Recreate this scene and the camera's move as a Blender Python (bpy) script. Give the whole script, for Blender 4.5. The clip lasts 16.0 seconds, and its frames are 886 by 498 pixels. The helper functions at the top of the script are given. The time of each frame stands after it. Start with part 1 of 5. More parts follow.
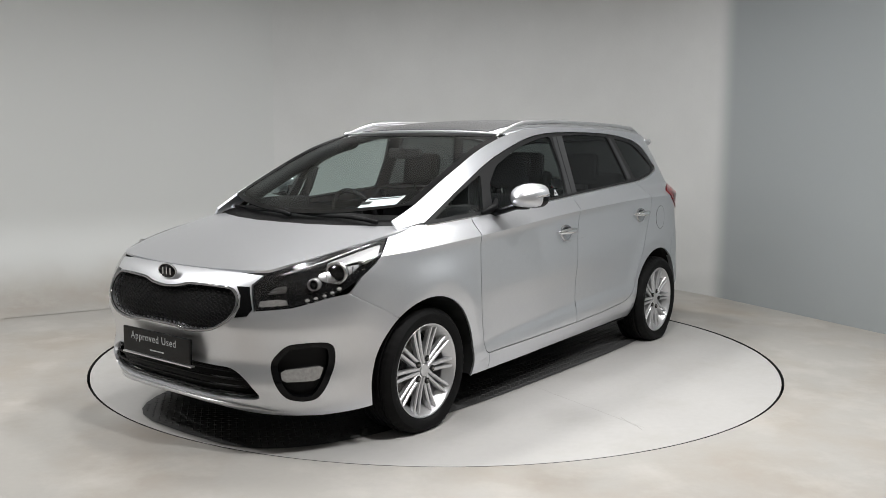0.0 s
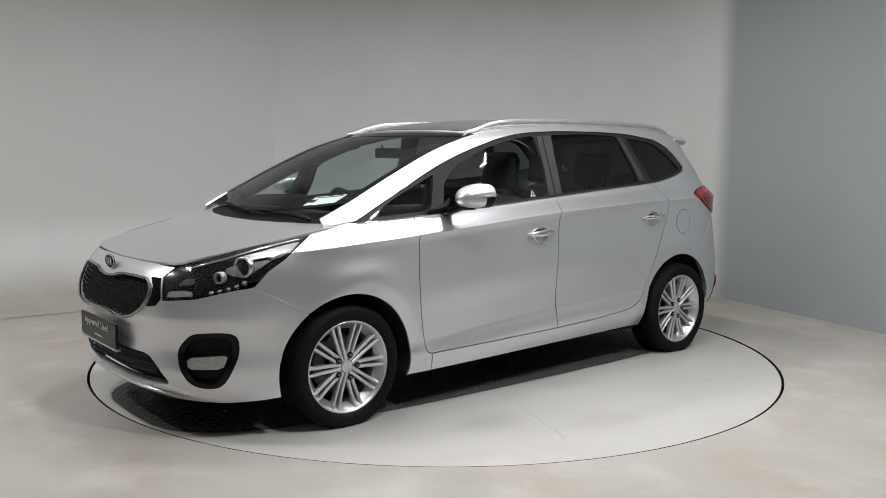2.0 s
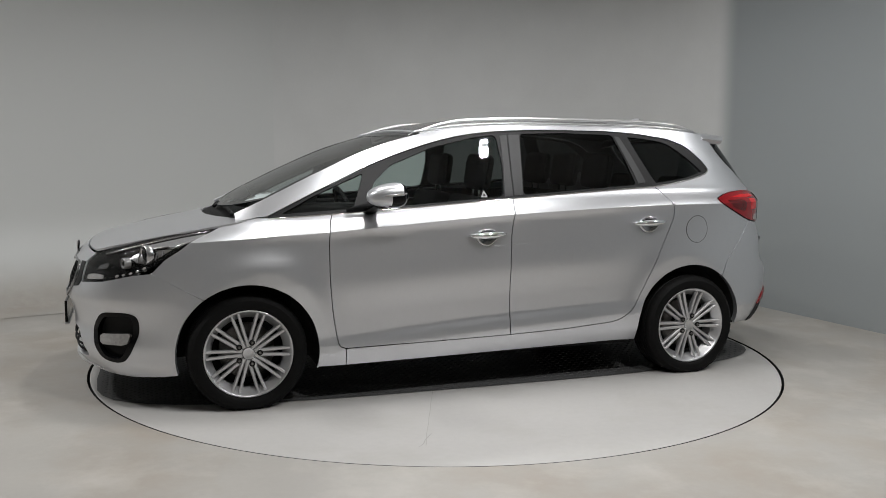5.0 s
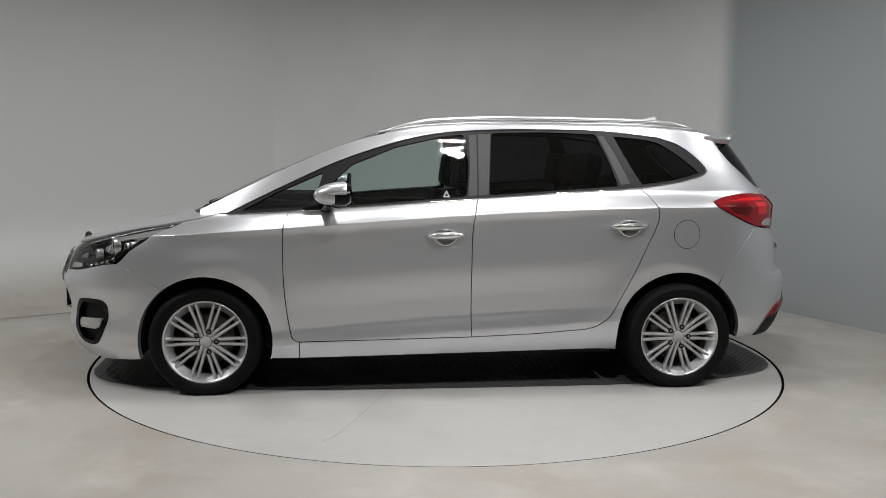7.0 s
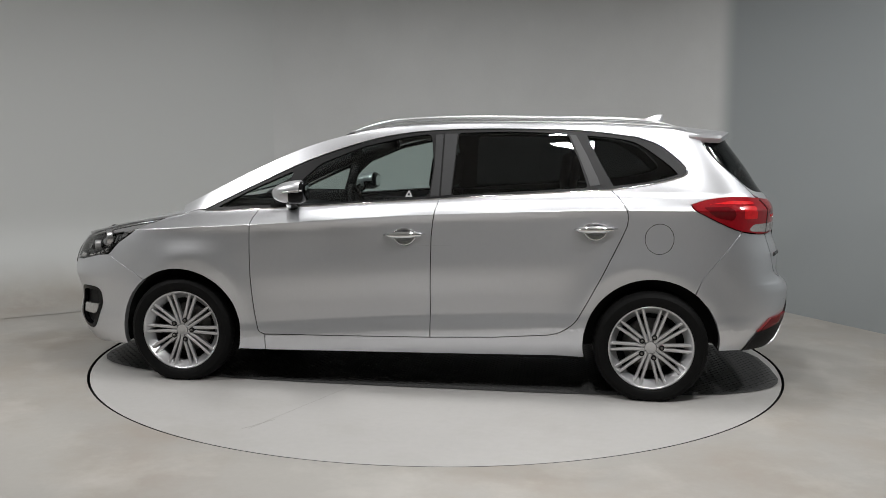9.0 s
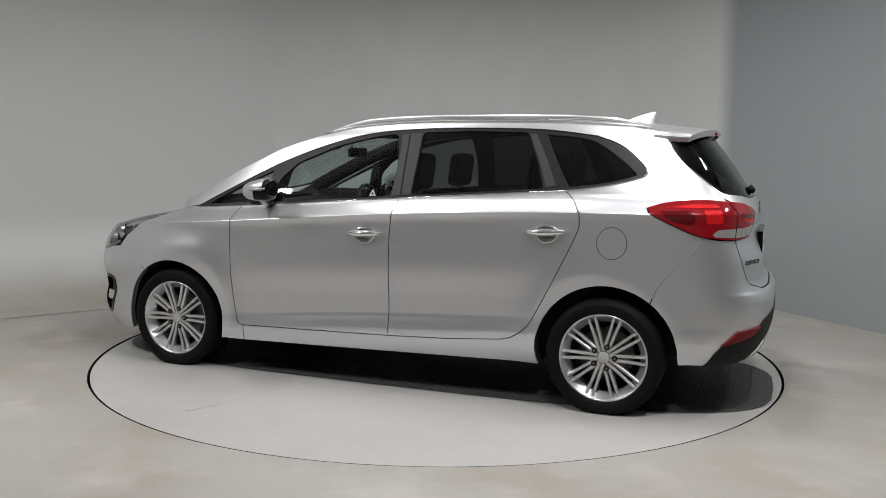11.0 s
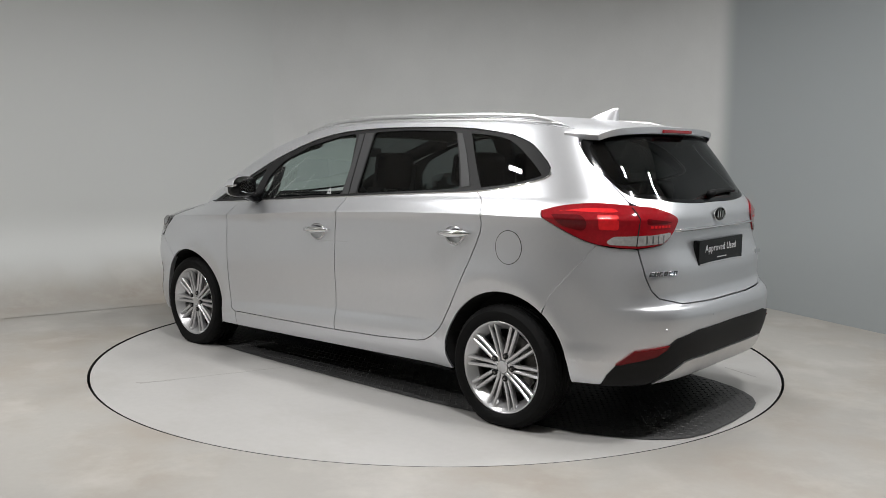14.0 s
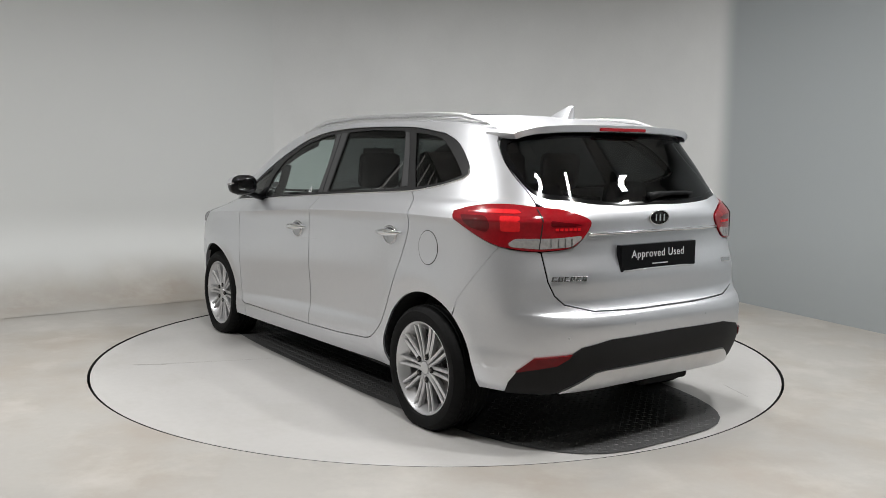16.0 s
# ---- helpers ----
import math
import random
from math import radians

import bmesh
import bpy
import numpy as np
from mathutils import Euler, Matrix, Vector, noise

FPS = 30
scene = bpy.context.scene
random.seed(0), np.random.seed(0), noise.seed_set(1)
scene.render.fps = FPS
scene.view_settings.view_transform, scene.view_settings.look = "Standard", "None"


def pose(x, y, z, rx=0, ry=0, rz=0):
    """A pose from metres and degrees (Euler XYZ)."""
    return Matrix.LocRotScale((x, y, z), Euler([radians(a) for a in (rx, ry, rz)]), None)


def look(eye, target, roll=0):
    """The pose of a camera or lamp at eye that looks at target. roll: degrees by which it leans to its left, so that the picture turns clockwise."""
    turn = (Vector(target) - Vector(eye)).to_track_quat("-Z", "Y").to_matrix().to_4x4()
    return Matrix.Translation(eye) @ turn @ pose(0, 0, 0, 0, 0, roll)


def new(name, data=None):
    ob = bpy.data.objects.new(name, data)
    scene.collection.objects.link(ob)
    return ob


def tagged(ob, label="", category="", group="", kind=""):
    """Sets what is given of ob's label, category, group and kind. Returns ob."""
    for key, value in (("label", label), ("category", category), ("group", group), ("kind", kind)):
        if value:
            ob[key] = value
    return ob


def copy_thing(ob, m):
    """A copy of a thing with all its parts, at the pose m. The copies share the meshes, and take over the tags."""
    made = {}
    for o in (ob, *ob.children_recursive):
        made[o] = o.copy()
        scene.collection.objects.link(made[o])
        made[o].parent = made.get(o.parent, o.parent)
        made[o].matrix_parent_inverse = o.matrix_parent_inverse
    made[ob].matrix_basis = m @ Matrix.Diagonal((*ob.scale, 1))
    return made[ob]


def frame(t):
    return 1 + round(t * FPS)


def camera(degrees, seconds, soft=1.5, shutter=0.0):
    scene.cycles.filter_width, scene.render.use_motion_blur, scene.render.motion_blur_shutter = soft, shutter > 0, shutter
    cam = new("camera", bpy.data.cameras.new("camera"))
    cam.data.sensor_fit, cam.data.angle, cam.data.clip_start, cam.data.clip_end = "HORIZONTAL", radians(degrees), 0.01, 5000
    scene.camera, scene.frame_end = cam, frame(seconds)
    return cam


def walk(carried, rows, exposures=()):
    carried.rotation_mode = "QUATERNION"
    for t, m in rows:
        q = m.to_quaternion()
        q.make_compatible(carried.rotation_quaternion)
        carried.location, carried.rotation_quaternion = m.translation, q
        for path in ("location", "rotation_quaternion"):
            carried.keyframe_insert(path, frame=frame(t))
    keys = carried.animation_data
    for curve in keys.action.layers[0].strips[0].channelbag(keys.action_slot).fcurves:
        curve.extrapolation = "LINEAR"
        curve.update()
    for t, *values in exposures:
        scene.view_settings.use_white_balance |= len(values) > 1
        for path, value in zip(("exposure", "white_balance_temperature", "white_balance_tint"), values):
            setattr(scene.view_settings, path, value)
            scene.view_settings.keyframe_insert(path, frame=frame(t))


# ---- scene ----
cam = camera(53.96, 16.0, soft=0.75)
EYE = look((0, -5.954, 1.385), (0.0359, 0, 0.7081), 0.592)
walk(cam, [(0, EYE), (16, EYE)],
     exposures=[(0, -0.44), (1.5, -0.6), (2.0, -0.66), (3.5, -0.9), (7, -0.94), (9, -0.93), (11.5, -0.83), (12.5, -0.69), (14.5, -0.62), (16, -0.44)])

# ---- world and light ----
world = bpy.data.worlds.new("world")
scene.world = world
world.use_nodes = True
world.node_tree.nodes["Background"].inputs[0].default_value = (0.8, 0.9, 1.0, 1)
world.node_tree.nodes["Background"].inputs[1].default_value = 0.05
scene.view_settings.exposure = 0.0
CEILING = 3.45
LAMPS = [  # x, y, turn, watts of a ceiling fixture, spacing of its three square heads
    (0.52, -2.99, -25, 84, 0.1), (1.95, -2.48, -55, 84, 0.1), (3.5, -1.3, -50, 54, 0.1), (-2.82, -1.95, -57, 54, 0.1), (-4.2, -2.0, -60, 116, 0.1),
    (-1.1, -0.75, 102, 38, 0.165), (0.03, -0.8, 102, 38, 0.165), (1.12, -0.75, 102, 34, 0.165),
    # unseen fixture added to brighten the back wall
    (0.4, 0.85, 0, 74, 0.1),
]
HEAD_SIZE = 0.098
for lx, ly, turn, watts, spacing in LAMPS:
    for k in (-1, 0, 1):
        lamp = bpy.data.lights.new("panel_light", "AREA")
        lamp.shape, lamp.size, lamp.energy, lamp.color = "SQUARE", HEAD_SIZE, watts / 3, (1.0, 0.993, 0.99)
        new("panel_light", lamp).matrix_world = pose(lx, ly, CEILING - 0.165, 0, 0, turn) @ pose(k * spacing, 0, 0)


# ---- materials ----
def material(name, colour, rough=0.5, metal=0.0, grain=0.0, scale=40.0, bump=0.0, bump_scale=200.0, coat=0.0, spot=0.06, spec=0.5, emit=0.0, glass=0.0, ior=1.45):
    """A surface with a fine grain and broad stains in its colour and a fine relief."""
    m = bpy.data.materials.new(name)
    m.use_nodes = True
    nt = m.node_tree
    b = nt.nodes["Principled BSDF"]
    b.inputs["Roughness"].default_value, b.inputs["Metallic"].default_value = rough, metal
    b.inputs["Coat Weight"].default_value, b.inputs["Coat Roughness"].default_value = coat, 0.04
    b.inputs["Transmission Weight"].default_value, b.inputs["IOR"].default_value = glass, ior
    b.inputs["Base Color"].default_value = (*colour, 1)
    b.inputs["Specular IOR Level"].default_value = spec
    if emit:
        b.inputs["Emission Color"].default_value, b.inputs["Emission Strength"].default_value = (*colour, 1), emit
    geo = nt.nodes.new("ShaderNodeTexCoord")
    if grain:
        last = None
        for sc, amount in ((scale, grain), (scale / 22, spot)):
            n = nt.nodes.new("ShaderNodeTexNoise")
            n.inputs["Scale"].default_value, n.inputs["Detail"].default_value = sc, 5
            nt.links.new(geo.outputs["Object"], n.inputs["Vector"])
            r = nt.nodes.new("ShaderNodeMapRange")
            r.inputs["From Min"].default_value, r.inputs["From Max"].default_value = 0.25, 0.75
            r.inputs["To Min"].default_value, r.inputs["To Max"].default_value = 1 - amount, 1 + amount
            nt.links.new(n.outputs["Fac"], r.inputs["Value"])
            x = nt.nodes.new("ShaderNodeMix")
            x.data_type, x.blend_type = "RGBA", "MULTIPLY"
            x.inputs["Factor"].default_value = 1
            if last is None:
                x.inputs["A"].default_value = (*colour, 1)
            else:
                nt.links.new(last, x.inputs["A"])
            nt.links.new(r.outputs["Result"], x.inputs["B"])
            last = x.outputs["Result"]
        nt.links.new(last, b.inputs["Base Color"])
    if bump:
        n = nt.nodes.new("ShaderNodeTexNoise")
        n.inputs["Scale"].default_value, n.inputs["Detail"].default_value = bump_scale, 4
        nt.links.new(geo.outputs["Object"], n.inputs["Vector"])
        k = nt.nodes.new("ShaderNodeBump")
        k.inputs["Strength"].default_value, k.inputs["Distance"].default_value = bump, 0.004
        nt.links.new(n.outputs["Fac"], k.inputs["Height"])
        nt.links.new(k.outputs["Normal"], b.inputs["Normal"])
    return m


def tinted(name, colour, through_amount, rough=0.0):
    """Thin glass: clear gloss over a tinted straight view through."""
    m = bpy.data.materials.new(name)
    m.use_nodes = True
    nt = m.node_tree
    nt.nodes.remove(nt.nodes["Principled BSDF"])
    out = nt.nodes["Material Output"]
    t, g, f, p, q, x = (nt.nodes.new("ShaderNode" + k) for k in ("BsdfTransparent", "BsdfGlossy", "LayerWeight", "Math", "Math", "MixShader"))
    t.inputs["Color"].default_value = (*[c * through_amount for c in colour], 1)
    g.inputs["Roughness"].default_value = rough
    f.inputs["Blend"].default_value = 0.5
    p.operation, q.operation = "POWER", "MULTIPLY_ADD"
    p.inputs[1].default_value, q.inputs[1].default_value, q.inputs[2].default_value = 5.0, 0.9, 0.042
    nt.links.new(f.outputs["Facing"], p.inputs[0])
    nt.links.new(p.outputs[0], q.inputs[0])
    nt.links.new(q.outputs[0], x.inputs[0])
    nt.links.new(t.outputs[0], x.inputs[1])
    nt.links.new(g.outputs[0], x.inputs[2])
    nt.links.new(x.outputs[0], out.inputs["Surface"])
    return m


SILVER = material("silver_paint", (0.655, 0.664, 0.69), 0.33, 0.84, 0.07, 900, 0.0, coat=0.3, spot=0.012)
BACKWALL = material("back_wall_paint", (0.545, 0.552, 0.545), 0.75, 0, 0.012, 60, 0.05, 300, spot=0.03)


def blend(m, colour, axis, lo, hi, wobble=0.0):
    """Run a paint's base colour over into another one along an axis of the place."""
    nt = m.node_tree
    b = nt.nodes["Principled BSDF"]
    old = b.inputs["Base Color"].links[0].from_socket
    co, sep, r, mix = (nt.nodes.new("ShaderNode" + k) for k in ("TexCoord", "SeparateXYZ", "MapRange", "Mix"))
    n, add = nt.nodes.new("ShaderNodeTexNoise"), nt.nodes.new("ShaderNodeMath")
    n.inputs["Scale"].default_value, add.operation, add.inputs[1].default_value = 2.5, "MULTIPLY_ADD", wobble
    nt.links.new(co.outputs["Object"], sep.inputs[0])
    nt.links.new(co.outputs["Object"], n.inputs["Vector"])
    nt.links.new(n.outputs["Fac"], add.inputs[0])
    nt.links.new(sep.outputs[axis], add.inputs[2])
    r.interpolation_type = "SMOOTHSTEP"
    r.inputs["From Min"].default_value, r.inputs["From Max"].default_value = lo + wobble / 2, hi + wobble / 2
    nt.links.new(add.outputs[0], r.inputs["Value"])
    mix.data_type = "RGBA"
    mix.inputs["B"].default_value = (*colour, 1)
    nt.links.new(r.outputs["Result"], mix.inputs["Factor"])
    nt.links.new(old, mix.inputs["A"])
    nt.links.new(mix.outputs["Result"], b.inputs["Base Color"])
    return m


def stained(m, colour, scale, lo, hi, amount):
    """Lay blotchy stains of another colour over a paint."""
    nt = m.node_tree
    b = nt.nodes["Principled BSDF"]
    old = b.inputs["Base Color"].links[0].from_socket
    co, n, r, mix = (nt.nodes.new("ShaderNode" + k) for k in ("TexCoord", "TexNoise", "MapRange", "Mix"))
    n.inputs["Scale"].default_value, n.inputs["Detail"].default_value, n.inputs["Roughness"].default_value = scale, 7, 0.62
    nt.links.new(co.outputs["Object"], n.inputs["Vector"])
    r.inputs["From Min"].default_value, r.inputs["From Max"].default_value, r.inputs["To Max"].default_value = lo, hi, amount
    nt.links.new(n.outputs["Fac"], r.inputs["Value"])
    mix.data_type = "RGBA"
    mix.inputs["B"].default_value = (*colour, 1)
    nt.links.new(r.outputs["Result"], mix.inputs["Factor"])
    nt.links.new(old, mix.inputs["A"])
    nt.links.new(mix.outputs["Result"], b.inputs["Base Color"])
    return m


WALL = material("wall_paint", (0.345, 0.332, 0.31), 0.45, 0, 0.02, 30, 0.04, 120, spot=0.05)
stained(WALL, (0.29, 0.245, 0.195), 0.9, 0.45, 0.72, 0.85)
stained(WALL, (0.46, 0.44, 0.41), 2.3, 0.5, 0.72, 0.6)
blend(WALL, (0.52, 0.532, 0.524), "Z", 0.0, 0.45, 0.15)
# cool paint; the weaker light on the east wall is put into its colour
SIDEWALL_DIM = blend(material("cool_wall_dimmed", (0.545, 0.552, 0.545), 0.75, 0, 0.012, 60, 0.05, 300, spot=0.03), (0.285, 0.307, 0.312), "X", 2.63, 2.76)
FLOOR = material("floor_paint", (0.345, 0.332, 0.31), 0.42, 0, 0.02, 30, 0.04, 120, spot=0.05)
stained(FLOOR, (0.29, 0.245, 0.195), 0.9, 0.45, 0.72, 0.85)
stained(FLOOR, (0.46, 0.44, 0.41), 2.3, 0.5, 0.72, 0.6)
DISC = material("turntable_paint", (0.41, 0.402, 0.39), 0.45, 0, 0.025, 26, 0.06, 150, spot=0.05)
stained(DISC, (0.33, 0.315, 0.29), 1.6, 0.5, 0.78, 0.6)
# darker than the bare steel: the car's shadow is put into this colour
PLATE_SHADOWED = material("tread_plate_shadowed", (0.075, 0.075, 0.075), 0.55, 0.2, 0.12, 60, 0.1, 300, spot=0.1, spec=0.3)
CEIL = material("ceiling_paint", (0.78, 0.78, 0.77), 0.8, 0, 0.02, 20)
BLACK = material("black_plastic", (0.004, 0.004, 0.0045), 0.5, 0, 0.1, 200, 0.15, 500, spec=0.18)
GLOSS = material("gloss_black", (0.003, 0.003, 0.0035), 0.1, 0, 0.1, 200, spec=0.22)
TRIM = material("pillar_trim", (0.035, 0.0355, 0.037), 0.45, 0.0, 0.06, 300, spec=0.5)
PILLAR = material("pillar_black", (0.012, 0.012, 0.0125), 0.45, 0, 0.06, 300, spec=0.3)
DARK = material("dark_liner", (0.006, 0.006, 0.006), 0.9)
GREYPL = material("grey_plastic", (0.013, 0.013, 0.0135), 0.6, 0, 0.08, 300, 0.2, 600, spec=0.2)
RUBBER = material("tyre_rubber", (0.004, 0.004, 0.004), 0.65, 0, 0.15, 120, 0.2, 400, spec=0.15)
ALLOY = material("alloy_silver", (0.6, 0.6, 0.61), 0.3, 0.82, 0.03, 300, coat=0.2)
CHROME = material("chrome", (0.78, 0.78, 0.79), 0.08, 1.0)
DARKCHROME = material("smoked_chrome", (0.3, 0.3, 0.31), 0.12, 1.0)
CUP = material("polished_silver", (0.5, 0.5, 0.51), 0.16, 1.0)
STEEL = material("brake_steel", (0.2, 0.19, 0.18), 0.4, 0.9, 0.2, 60)
CLOTH = material("seat_cloth", (0.010, 0.010, 0.011), 0.9, 0, 0.2, 300, 0.3, 900, spec=0.1)
DASH = material("dash_plastic", (0.008, 0.008, 0.0085), 0.6, 0, 0.1, 300, 0.2, 700, spec=0.2)
WHITE = material("white_print", (0.46, 0.47, 0.48), 0.5, 0, 0.03, 60)
PAPER = material("paper", (0.8, 0.82, 0.84), 0.6, 0, 0.03, 60)
REDGLASS = material("red_lens", (0.21, 0.004, 0.008), 0.07, 0, 0.15, 60, coat=0.3, spot=0.1)
REDDEEP = material("deep_red_lens", (0.085, 0.001, 0.003), 0.07, 0, 0.15, 60, coat=0.3, spot=0.1)
REDBRIGHT = material("bright_red_lens", (0.55, 0.008, 0.012), 0.2, 0, 0.15, 60, coat=0.3, spot=0.1)
REDMID = material("reflector_red", (0.13, 0.004, 0.006), 0.25, 0, 0.15, 60, spec=0.3)
CLEARLENS = material("clear_lens", (0.42, 0.41, 0.4), 0.12, 0.5, 0.2, 60, 0.25, 90, coat=0.6, spot=0.25)
REFLECTOR = material("lamp_reflector", (0.55, 0.55, 0.56), 0.22, 1.0)
LAMPBLACK = material("lamp_black", (0.007, 0.007, 0.0075), 0.15, 0, 0.1, 80, spec=0.3)
ROOF_DIM = material("roof_dim", (0.13, 0.13, 0.134), 0.2, 0.45, 0.1, 60, spec=0.9)
LAMPGREY = material("lamp_grey", (0.34, 0.34, 0.345), 0.3, 0.6, 0.1, 80)
HEADLINER = material("headliner", (0.35, 0.34, 0.32), 0.9, 0, 0.05, 200)
PANELGLOW = material("lamp_diffuser", (1.0, 0.97, 0.93), 0.5, emit=1.0)
STREAKGLOW = material("streak_glow", (1.0, 0.98, 0.95), 0.5, emit=1.8)
CLEAR = tinted("clear_glass", (0.86, 0.95, 0.93), 0.84)
PRIVACY = tinted("privacy_glass", (0.84, 0.92, 0.92), 0.14)
COVER = tinted("lamp_cover", (1, 1, 1), 0.95)


# ---- mesh helpers ----
def part(name, bm, mat, parent=None, label="", smooth=False):
    """Link a bmesh as one mesh object under a thing or a part."""
    me = bpy.data.meshes.new(name)
    bm.to_mesh(me)
    bm.free()
    me.materials.append(mat)
    if smooth:
        me.polygons.foreach_set("use_smooth", [True] * len(me.polygons))
    ob = new(name, me)
    ob.parent = parent
    if label:
        ob["label"] = label
    return ob


def box(x0, x1, y0, y1, z0, z1, bevel=0.0, seg=2, bm=None):
    bm = bm or bmesh.new()
    k = bmesh.ops.create_cube(bm, size=1)["verts"]
    for v in k:
        v.co = Vector(((x0 + x1) / 2 + v.co.x * (x1 - x0), (y0 + y1) / 2 + v.co.y * (y1 - y0), (z0 + z1) / 2 + v.co.z * (z1 - z0)))
    if bevel:
        bmesh.ops.bevel(bm, geom=list({e for v in k for e in v.link_edges}), offset=bevel, segments=seg, affect="EDGES", profile=0.6)
    return bm


def lathe(profile, n, axis="y", bm=None, cx=0, cy=0, cz=0):
    """Turn a profile of (radius, along) round an axis."""
    bm = bm or bmesh.new()
    rings = []
    for i in range(n):
        a = 2 * math.pi * i / n
        c, s = math.cos(a), math.sin(a)
        rings.append([bm.verts.new((cx + r * c, cy + w, cz + r * s) if axis == "y" else (cx + r * c, cy + r * s, cz + w) if axis == "z" else (cx + w, cy + r * c, cz + r * s)) for r, w in profile])
    for i in range(n):
        a, b = rings[i], rings[(i + 1) % n]
        for j in range(len(profile) - 1):
            bm.faces.new((a[j], a[j + 1], b[j + 1], b[j]))
    bmesh.ops.recalc_face_normals(bm, faces=bm.faces)
    return bm


def tube(points, radius, n=8, flat=1.0, bm=None, caps=True):
    """A rounded bar along points; flat squashes it in height."""
    bm = bm or bmesh.new()
    pts = [Vector(p) for p in points]
    rings = []
    for i, p in enumerate(pts):
        d = (pts[min(i + 1, len(pts) - 1)] - pts[max(i - 1, 0)]).normalized()
        u = d.cross(Vector((0, 0, 1)))
        u = u.normalized() if u.length > 0.05 else Vector((0, 1, 0))
        w = u.cross(d).normalized()
        r = radius[i] if isinstance(radius, (list, tuple)) else radius
        rings.append([bm.verts.new(p + u * r * math.cos(2 * math.pi * k / n) + w * r * flat * math.sin(2 * math.pi * k / n)) for k in range(n)])
    for a, b in zip(rings, rings[1:]):
        for k in range(n):
            bm.faces.new((a[k], a[(k + 1) % n], b[(k + 1) % n], b[k]))
    if caps:
        bm.faces.new(rings[0][::-1])
        bm.faces.new(rings[-1])
    bmesh.ops.recalc_face_normals(bm, faces=bm.faces)
    return bm


def curved(points, n=7):
    """A smooth line through the points."""
    p = [np.array(a, float) for a in points]
    p = [2 * p[0] - p[1], *p, 2 * p[-1] - p[-2]]
    out = []
    for i in range(1, len(p) - 2):
        for k in range(n):
            t = k / n
            out.append(tuple(0.5 * (2 * p[i] + (p[i + 1] - p[i - 1]) * t + (2 * p[i - 1] - 5 * p[i] + 4 * p[i + 1] - p[i + 2]) * t**2
                                    + (3 * p[i] - p[i - 1] - 3 * p[i + 1] + p[i + 2]) * t**3)))
    out.append(tuple(p[-2]))
    return out


def arc(cx, cz, r, a0, a1, n=28):
    return [(cx + r * math.cos(radians(a0 + (a1 - a0) * i / n)), cz + r * math.sin(radians(a0 + (a1 - a0) * i / n))) for i in range(n + 1)]


def rounded(poly, r, n=4):
    """Round the corners of an outline."""
    out = []
    for i, p in enumerate(poly):
        a, b = np.array(poly[i - 1], float), np.array(poly[(i + 1) % len(poly)], float)
        p = np.array(p, float)
        u, v = a - p, b - p
        la, lb = np.hypot(*u), np.hypot(*v)
        q0, q1 = p + u / la * min(r, 0.45 * la), p + v / lb * min(r, 0.45 * lb)
        out += [tuple((1 - t) ** 2 * q0 + 2 * t * (1 - t) * p + t * t * q1) for t in np.linspace(0, 1, n + 1)]
    return out


def inside(px, py, poly):
    q = np.zeros(len(px), bool)
    for (ax, ay), (bx, by) in zip(poly, poly[1:] + poly[:1]):
        if ay != by:
            q ^= ((ay > py) != (by > py)) & (px < (bx - ax) * (py - ay) / (by - ay) + ax)
    return q


def shrink(poly, d):
    """Move each side of an outline inward by d."""
    p = [np.array(a, float) for i, a in enumerate(poly) if np.hypot(*(np.array(a) - np.array(poly[i - 1]))) > 1e-5]
    area = sum(a[0] * b[1] - b[0] * a[1] for a, b in zip(p, p[1:] + p[:1]))
    sign, out = (1 if area > 0 else -1), []
    for i in range(len(p)):
        e, f = p[i] - p[i - 1], p[(i + 1) % len(p)] - p[i]
        n1, n2 = np.array([-e[1], e[0]]) / np.hypot(*e), np.array([-f[1], f[0]]) / np.hypot(*f)
        m = n1 + n2
        k = max(1 + n1 @ n2, 0.45)
        out.append(tuple(p[i] + sign * d * m / k))
    return out


def resample(poly, step):
    out = []
    for a, b in zip(poly, poly[1:] + poly[:1]):
        n = max(1, math.ceil(math.dist(a, b) / step))
        out += [(a[0] + (b[0] - a[0]) * i / n, a[1] + (b[1] - a[1]) * i / n) for i in range(n)]
    return out


# ---- the body's outer surface, as half widths and end lines by height ----
def smooth_table(xs, ys, lo, hi, n=800):
    """A monotone cubic through the points, as a dense table for np.interp."""
    xs, ys = np.array(xs, float), np.array(ys, float)
    h, d = np.diff(xs), np.diff(ys) / np.diff(xs)
    m = np.zeros(len(xs))
    m[0], m[-1] = d[0], d[-1]
    for i in range(1, len(xs) - 1):
        if d[i - 1] * d[i] > 0:
            w1, w2 = 2 * h[i] + h[i - 1], h[i] + 2 * h[i - 1]
            m[i] = (w1 + w2) / (w1 / d[i - 1] + w2 / d[i])
    t = np.linspace(lo, hi, n)
    k = np.clip(np.searchsorted(xs, t) - 1, 0, len(xs) - 2)
    u = (t - xs[k]) / h[k]
    v = (ys[k] * (2 * u**3 - 3 * u**2 + 1) + ys[k + 1] * (3 * u**2 - 2 * u**3)
         + h[k] * (m[k] * (u**3 - 2 * u**2 + u) + m[k + 1] * (u**3 - u**2)))
    v = np.where(t < xs[0], ys[0], np.where(t > xs[-1], ys[-1], v))
    return lambda a: np.interp(a, t, v)


